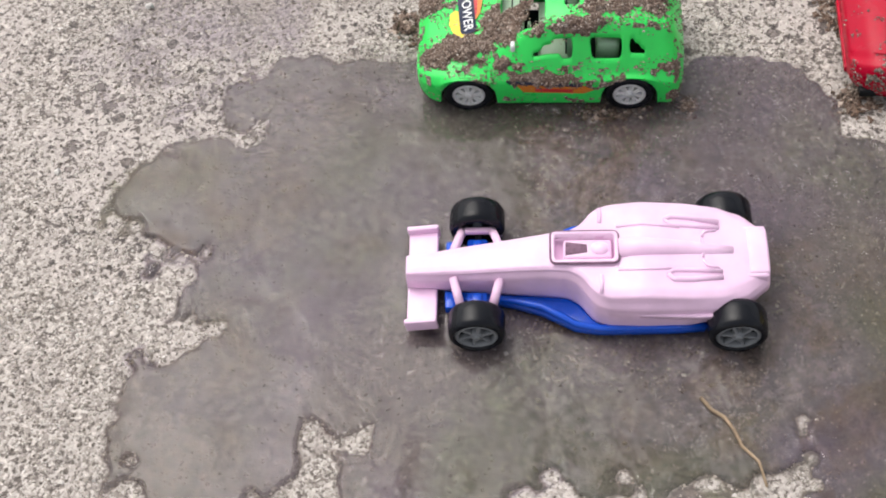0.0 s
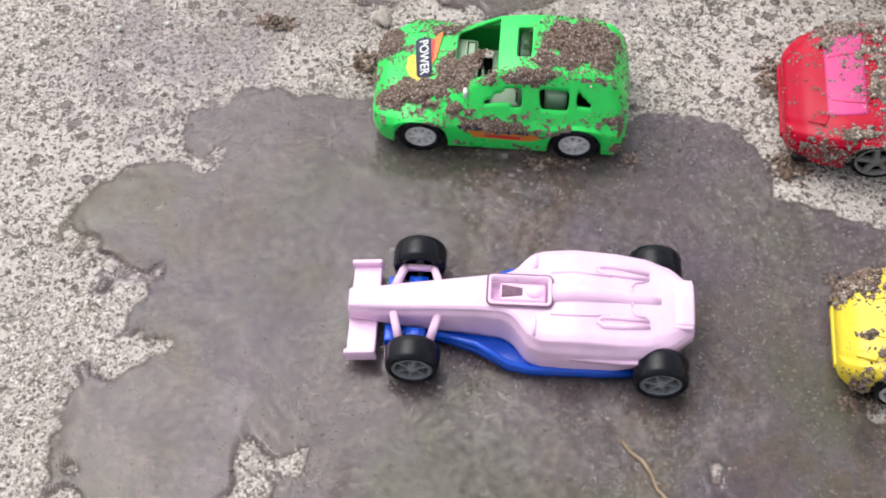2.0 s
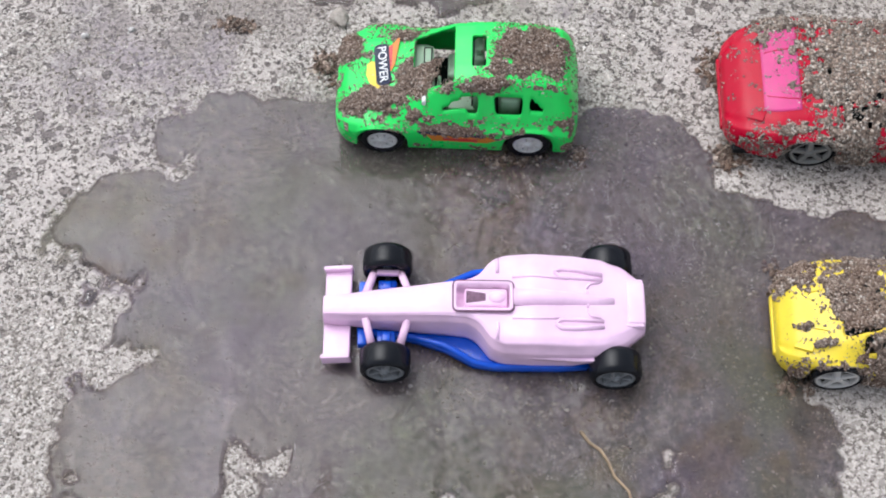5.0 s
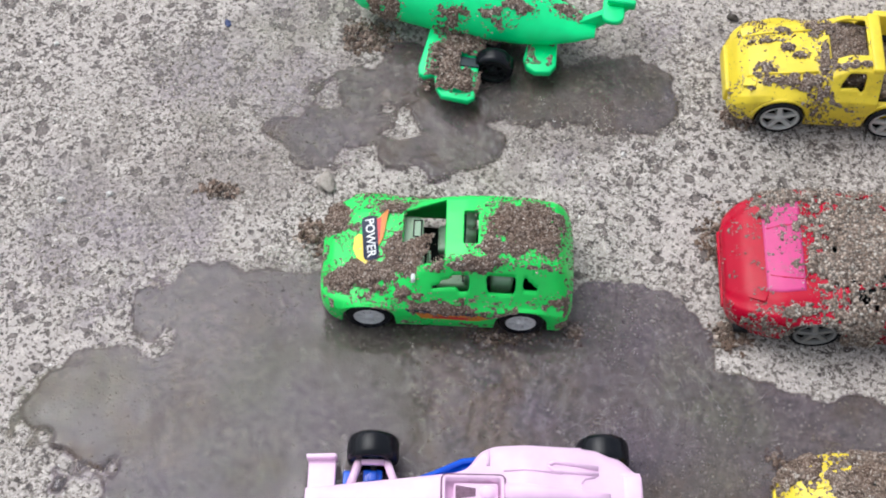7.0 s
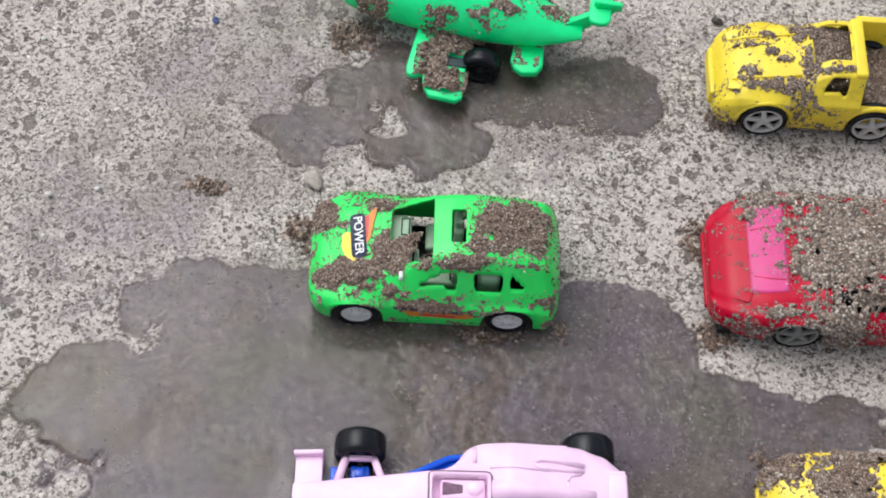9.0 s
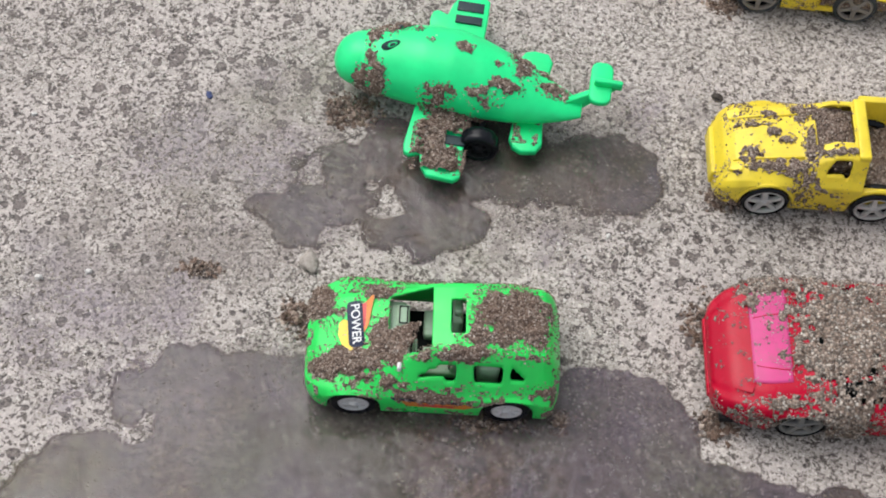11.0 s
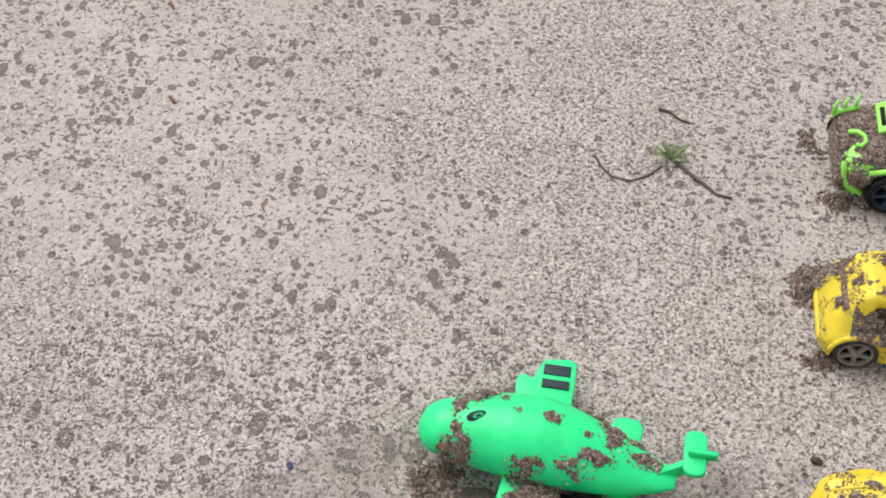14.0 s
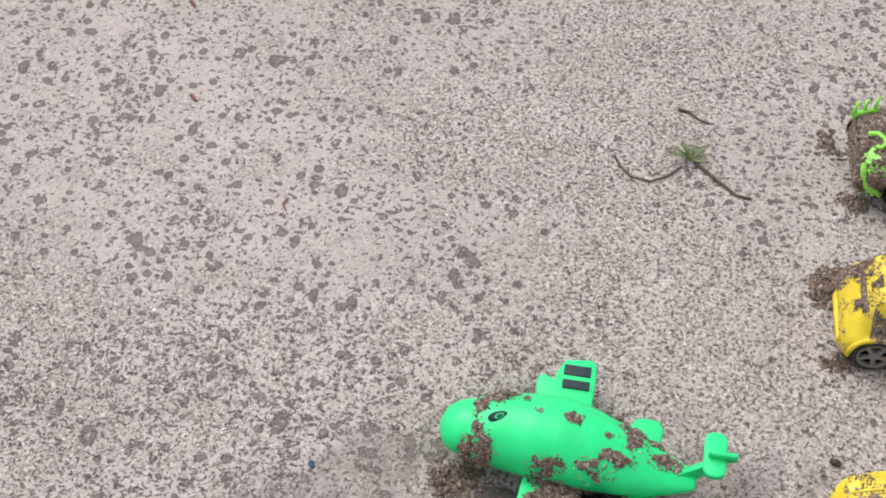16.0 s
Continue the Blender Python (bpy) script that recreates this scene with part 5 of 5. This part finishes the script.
    fy, fz = np.meshgrid(np.linspace(-18.5, 17, 90), np.linspace(9, 25, 50), indexing="ij")
    mud_on(np.stack([-0.8 + 0.03 * np.abs(fy) ** 1.6 / 4, fy, fz], -1), lambda a, y, z: 0.7 + 0 * a, toy, 611, -1.2, 1500)
    u = np.linspace(0, 99, 240)
    fine = shell(*(np.interp(u, np.arange(100), c) for c in (x, w, belt, top, top_w, low)), 170, 0.97, 0.7)
    mud_on(fine, lambda a, y, z: np.maximum(np.maximum(blobs(a, y, [(14, 0, 17, 22), (36, 10, 14, 12), (60, 0, 22, 14), (2, 4, 5, 15)]), 0.55 - a / 12), np.where(y < -15, 0.80 - np.abs(z - 18) / 12 - 0.01 * a, -1)), toy, 601, 1.9, 5200, specks=900)
    return toy


pickup()
monster_truck()


# ---- green whale-shaped aeroplane ----
def aeroplane():
    toy = thing("toy_aeroplane", 0.4, 237.5, -5.0, "sea-green plastic toy aeroplane, wings crusted with mud, on wet concrete", "toy plane")
    x = np.linspace(-55, 48, 150)
    K = [-55, -54, -52, -48, -40, -30, -18, -6, 6, 18, 30, 40, 48]
    ry = curve_of(K, [1.5, 5.2, 8.4, 11.0, 13.2, 15.6, 17.4, 18.0, 17.2, 14.8, 11.4, 7.8, 4.0], x, 2)
    zt = curve_of(K, [16, 20.2, 23.0, 25.6, 28.0, 30.6, 32.6, 32.8, 31, 27.6, 24, 21, 18.6], x, 2)
    zb = curve_of(K, [13.5, 9.8, 7.6, 5.6, 4.0, 2.6, 2.0, 2.0, 2.8, 4.8, 8.0, 11.6, 15], x, 2)
    cy = curve_of([-55, -30, -5, 15, 32, 48], [0.5, 1.0, 0.2, -3.0, -6.5, -9.0], x, 8)

    def hull(nx, nv):
        u = np.linspace(0, 149, nx)
        a = np.linspace(0, 2 * np.pi, nv)
        at = [np.interp(u, np.arange(150), c)[:, None] for c in (x, ry, zt, zb, cy)]
        seam = 1 - 0.03 * np.exp(-((at[0] + 45.5 + 3.0 * np.cos(a)[None]) / 0.8) ** 2)
        return np.stack([at[0] + 0 * a[None], at[4] + at[1] * np.sin(a)[None] * seam, (at[2] + at[3]) / 2 - (at[2] - at[3]) / 2 * np.cos(a)[None] * seam], -1)

    P = hull(150, 64)
    bm = skin(P)
    bmesh.ops.remove_doubles(bm, verts=bm.verts, dist=0.01)
    part("fuselage", bm, PLANE_GREEN, toy, "smooth sea-green fuselage with rounded snout")

    def wing(outline, z0, z1, y_root, y_tip, name, label=""):
        bm = bmesh.new()
        prism(bm, outline, 0, 2.4, 0.8)
        for v in bm.verts:
            t = (v.co.y - y_root) / (y_tip - y_root)
            v.co.z += z0 + (z1 - z0) * t
        return part(name, bm, PLANE_GREEN, toy, label)

    far = [(-17, 10), (-19.5, 29), (-18.8, 32.5), (-16.5, 33.6), (-12.5, 32), (-10.8, 38), (-8.4, 42.0), (2.0, 43.4), (4.6, 41.4), (4.8, 31), (4.0, 10)]
    near = [(a - 1.5, -b - (5 if b > 20 else 0)) for a, b in far]
    near[5:9] = [(-12.5, -43.0), (-10.0, -46.6), (1.0, -47.6), (3.6, -45.2)]
    wing(far, 10.5, 12.0, 10, 38, "wing", "sea-green wing with dark plates for its window openings")
    wing(near[::-1], 9.5, 7.0, -10, -47, "wing", "sea-green wing crusted with mud")
    # window openings are dark plates, the shade inside them put into the colour
    for y0, y1 in ((28.0, 32.0), (34.5, 39.5)):
        bm = bmesh.new()
        box(bm, -8.8, 2.4, y0, y1, 13.8, 14.8, 0.25)
        part("wing_window", bm, DARK_TEAL, toy, "dark plate standing in for an open window")
    bm = bmesh.new()
    box(bm, -4.8, 3.4, -31.5, -27.0, 9.4, 11.2, 0.3)
    part("wing_window", bm, DARK_TEAL, toy, "dark plate standing in for an open window")
    # small rear wings with rounded ends
    for side, z in ((1, 15.0), (-1, 8.5)):
        bm = bmesh.new()
        outline = [(22, side * 5), (20.6, side * (13 if side > 0 else 23)), (22.4, side * (16.4 if side > 0 else 27)), (26, side * (17.6 if side > 0 else 29)), (32, side * (17.0 if side > 0 else 28)), (34.2, side * (13 if side > 0 else 24)), (33.0, side * 5)]
        prism(bm, outline if side < 0 else outline[::-1], z - 1.3, z + 1.6, 0.9)
        part("rear_wing", bm, PLANE_GREEN, toy)
    # tail: a rising blade with a rounded plate across it
    bm = bmesh.new()
    prism(bm, [(40, 13.5), (47, 14.5), (58, 21.5), (61.5, 25), (58.5, 27.5), (50, 24.5), (40, 20.5)], -1.2, 1.2, 0.5)
    bmesh.ops.transform(bm, matrix=Matrix.Rotation(radians(90), 4, "X"), verts=bm.verts)
    for v in bm.verts:
        v.co.y += -8.6 + max(0.0, v.co.x - 42) * 0.42
    part("tail_fin", bm, PLANE_GREEN, toy, "rising tail fin")
    bm = bmesh.new()
    prism(bm, rounded(49.5, 58.5, -11.5, 9.0, 3.6), 24.6, 26.8, 0.8)
    part("tailplane", bm, PLANE_GREEN, toy, "rounded tailplane")
    bm = bmesh.new()
    prism(bm, rounded(51, 62.5, -3.6, -1.4, 1.0), 26.0, 30.0, 0.7)
    part("tail_ridge", bm, PLANE_GREEN, toy)
    # eyes: dark almond with a pale ring
    for side in (-1, 1):
        for name, s, lift, material in (("eye", 1.0, 0.10, DARK_TEAL), ("eye_ring", 0.52, 0.34, PLANE_GREEN), ("pupil", 0.34, 0.5, DARK_TEAL)):
            bm = bmesh.new()
            pts = [(4.0 * s * math.cos(a), 1.9 * s * math.sin(a) * (1 - 0.18 * math.cos(a))) for a in np.linspace(0, 2 * math.pi, 22, endpoint=False)]
            prism(bm, pts, 0, 0.25, 0)
            ob = part(name, bm, material, toy)
            lean, ex = (-0.14 if side < 0 else 0.52), -32 + 0.8 * (s < 1)
            e_r, e_t, e_b, e_c = (float(np.interp(ex, x, c)) for c in (ry, zt, zb, cy))
            rad = 1.0 + lift * 0.02
            ob.matrix_basis = pose(ex * MM, (e_c + e_r * math.sin(lean) * rad) * MM, ((e_t + e_b) / 2 + (e_t - e_b) / 2 * math.cos(lean) * rad) * MM, -math.degrees(lean), -14, 24)
    wheel(toy, 9.0, -27.0, 8.2, 7.0, TYRE, DARK, 6, 0, -1, 15)
    wheel(toy, 9.0, 17.0, 6.5, 6.0, TYRE, DARK, 6, 0, 1, 15)
    bm = bmesh.new()
    tube(bm, [(9.0, -24, 7), (9.0, 16, 6.5)], 1.3, 10)
    part("axle", bm, DARK, toy)
    fine = hull(240, 170)
    mud_on(fine, lambda a, b, c: np.where(c > 9, blobs(a, c * 0 + b, [(-39, -9, 2.6, 8), (-38, 6, 3.0, 5), (-22, 9, 3, 2), (-42, -11, 4, 4), (22, 0, 5, 5), (36, -6, 7, 4), (8, -15, 7, 3), (-10, -16, 7, 2.4), (-33, 9, 6, 5), (30, 4, 6, 4), (16, -10, 7, 3), (-40, 2, 2.4, 9), (-30, 12, 7, 2.5), (24, 6, 8, 4), (-2, 2, 4, 3), (-36, -12, 5, 5), (12, -2, 2, 2), (-16, 3, 2, 2)]), -0.6) - 0.32, toy, 701, 1.0, 1800, specks=1300, ragged=1.5)
    wx, wy = np.meshgrid(np.linspace(-18, 4.6, 70), np.linspace(-45, -15, 100), indexing="ij")
    wz = 9.5 + (7.0 - 9.5) * (wy + 10) / -37 + 2.5
    mud_on(np.stack([wx, wy, wz], -1), lambda a, b, c: np.where((b < -38) & (a < -13) | (b > -33) & (b < -26.5) & (a > -4.5) | (b < -44), -0.7, 0.95 - 0.007 * (a + 7) ** 2 * (np.abs(a + 7) > 5) - 1.2 * ((b > -22) & (a < -12))) - 0.12, toy, 711, 2.4, 3000, ragged=1.4)
    rx, ryy = np.meshgrid(np.linspace(22, 32, 40), np.linspace(-25, -10, 50), indexing="ij")
    mud_on(np.stack([rx, ryy, 10.2 + 0 * rx], -1), lambda a, b, c: 0.3 - ((a - 27) / 8) ** 2, toy, 721, 1.3, 400)
    return toy


aeroplane()


# ---- small things on the ground ----
def pebble(name, x, y, size, flat, material, label, seed, category="stone"):
    r = random.Random(seed)
    bm = bmesh.new()
    bmesh.ops.create_icosphere(bm, subdivisions=3, radius=1)
    off = Vector((r.random() * 50, r.random() * 50, r.random() * 50))
    for v in bm.verts:
        k = 1 + 0.55 * noise.noise(v.co * 1.3 + off) + 0.22 * noise.noise(v.co * 3.4 + off)
        v.co = Vector((v.co.x * size * k, v.co.y * size * k * 0.75, v.co.z * size * k * flat))
    for v in bm.verts:
        v.co *= MM
    for f in bm.faces:
        f.smooth = True
    me = bpy.data.meshes.new(name)
    bm.to_mesh(me)
    bm.free()
    me.materials.append(material)
    ob = new(name, me)
    z = float(ground_height(np.array([x]), np.array([y]))[0]) + size * flat * 0.55
    ob.matrix_world = pose(x * MM, y * MM, z * MM, 0, 0, r.uniform(0, 360))
    return tagged(ob, label, category)


pebble("stone", -55.8, 152.6, 4.6, 0.45, PALE_STONE, "flat pale stone beside the green car", 1)
pebble("pebble", 107.5, 249, 2.4, 0.7, DARK_STONE, "small dark brown crumb of stone beside the yellow coupe", 9)
pebble("pebble", 119, 382, 1.9, 0.7, WHITE_STONE, "small white pebble on dry concrete", 2)
pebble("pebble", 126, 381.5, 1.3, 0.7, WHITE_STONE, "tiny white pebble on dry concrete", 3)


for k, (px, py, size) in enumerate(((-183, 299, 1.5), (-91, 295, 1.2), (-158, 137, 1.6), (-174, 212, 1.1), (-140, 141, 1.4), (-178, 60, 1.2), (-34, 377, 1.2), (140, 491, 1.4), (61, 176, 1.2))):
    tagged(pebble("pebble", px, py, size, 0.7, WHITE_STONE, "tiny white pebble among coarse sand", 20 + k), group="white pebbles")


def mud_heap(x, y, rx, ry, count, seed, high=2.2):
    """A low heap of loose muddy grains that fell beside a toy."""
    r = np.random.default_rng(seed)
    a, d = r.random(count) * 2 * np.pi, np.sqrt(r.random(count)) * (0.55 + 0.6 * r.random(count))
    px, py = x + 1.25 * rx * d * np.cos(a), y + 1.25 * ry * d * np.sin(a)
    kept = vnoise(px, py, 0, 6.5, seed + 3) + 0.35 * (1 - d) + 0.25 * r.random(count) > 0.58
    px, py, d, count = px[kept], py[kept], d[kept], int(kept.sum())
    hump = np.maximum(0, 1 - d) * high * (0.4 + vnoise(px, py, 0, 4, seed))
    gv, gf = grains_at(np.stack([px, py, ground_height(px, py) + 0.2 + hump * r.random(count)], 1), 0.95, seed)
    me = mesh_of("mud_heap", gv, gf, [SAND_GRAIN, MUD], False, np.repeat(r.random(count) < 0.6, 8))
    return tagged(new("mud_heap", me), "loose heap of brown muddy grains beside a toy car", "mud", "mud fallen beside the toys", "stuff")


for k, heap in enumerate(((-57, 130, 7, 10, 380), (-97, 146, 8, 4, 160), (42, 93, 5, 5, 140), (15, 90, 18, 3, 180), (100, 140, 8, 13, 480), (101, 98, 7, 8, 240), (116, 46, 5, 6, 300), (121, 1, 7, 4, 140), (107, 197, 8, 5, 200), (113, 340, 9, 10, 1300, 5.0), (118, 347, 7, 5, 500, 3.5), (114, 301, 8, 6, 240), (127, 393, 9, 6, 300), (121, 430, 6, 10, 220), (-46, 226, 11, 8, 400), (-8, 266, 16, 6, 300), (12, 258, 10, 6, 220), (28, 252, 8, 6, 180), (113, 233, 8, 4, 120))):
    mud_heap(*heap[:5], 800 + k, *heap[5:])


def rod(name, points, radius, taper, material, label, category="twig"):
    bm = bmesh.new()
    tube(bm, points, radius, 8, taper)
    for v in bm.verts:
        v.co = v.co * MM
    for f in bm.faces:
        f.smooth = True
    me = bpy.data.meshes.new(name)
    bm.to_mesh(me)
    bm.free()
    me.materials.append(material)
    return tagged(new(name, me), label, category)


rod("twig", [(54, 411, 0.6), (61, 404, 0.8), (67, 398, 0.9), (73, 392, 0.6), (80, 390.5, 0.4)], 0.9, 0.7, TWIG, "short dark dry twig lying beside the weed")
rod("twig", [(16, 412, 0.4), (19, 405, 0.6), (24, 399, 0.5), (33, 397, 0.5), (41, 401, 0.6), (48, 408, 0.5)], 0.55, 0.8, TWIG, "thin curved brown stem lying on concrete")
rod("twig", [(47, 446, 0.5), (52, 445, 0.7), (57, 440, 0.5), (62, 438, 0.4)], 0.8, 0.6, TWIG, "short crooked twig on dry concrete")
rod("root", [(45, -21, 0.9), (48, -25, 1.1), (52, -27.5, 1.0), (55, -32, 0.9), (57, -37, 1.0), (62, -42, 0.9), (64, -50, 0.8)], 0.65, 0.7, ROOT, "pale rootlet lying in the puddle", "root")
rod("twig", [(-135, 370, 0.4), (-137, 366, 0.5), (-135, 362, 0.4)], 0.5, 0.7, RED_BARK, "tiny reddish scrap of bark")

rod("bark_scrap", [(-205, 500, 0.5), (-203, 498, 0.7), (-202, 496, 0.4)], 1.0, 0.6, RED_BARK, "small reddish scrap of bark on concrete", "bark")
rod("bark_scrap", [(-192, 432, 0.5), (-190, 430, 0.7), (-189, 428, 0.4)], 1.0, 0.6, RED_BARK, "small reddish scrap of bark on concrete", "bark")

weed = thing("weed", 52, 412, 0, "small green weed tuft with pointed leaves", "weed")
for k in range(11):
    a = radians(-20 + 22 * k + rng.uniform(-8, 8))
    reach, lift = rng.uniform(7, 13), rng.uniform(2.5, 8)
    bm = bmesh.new()
    rows = []
    for s in np.linspace(0, 1, 7):
        d, z = reach * s, 0.6 + lift * math.sin(s * 2.0) * 0.8
        half = 0.85 * math.sin(math.pi * min(1, 0.12 + 0.88 * s)) + 0.05
        c = Vector((math.cos(a) * d, math.sin(a) * d, z))
        n = Vector((-math.sin(a), math.cos(a), 0)) * half
        rows.append([bm.verts.new(c - n + Vector((0, 0, 0.3))), bm.verts.new(c), bm.verts.new(c + n + Vector((0, 0, 0.3)))])
    for p, q in zip(rows, rows[1:]):
        bm.faces.new((p[0], p[1], q[1], q[0]))
        bm.faces.new((p[1], p[2], q[2], q[1]))
    thicken(part("leaf", bm, LEAF, weed), 0.15)

scrap = pebble("plastic_scrap", -105, 228.7, 1.7, 0.4, plastic("faded_blue", (0.05, 0.07, 0.17), 0.6, 0.6), "tiny faded scrap of blue plastic on sand", 61, "scrap")
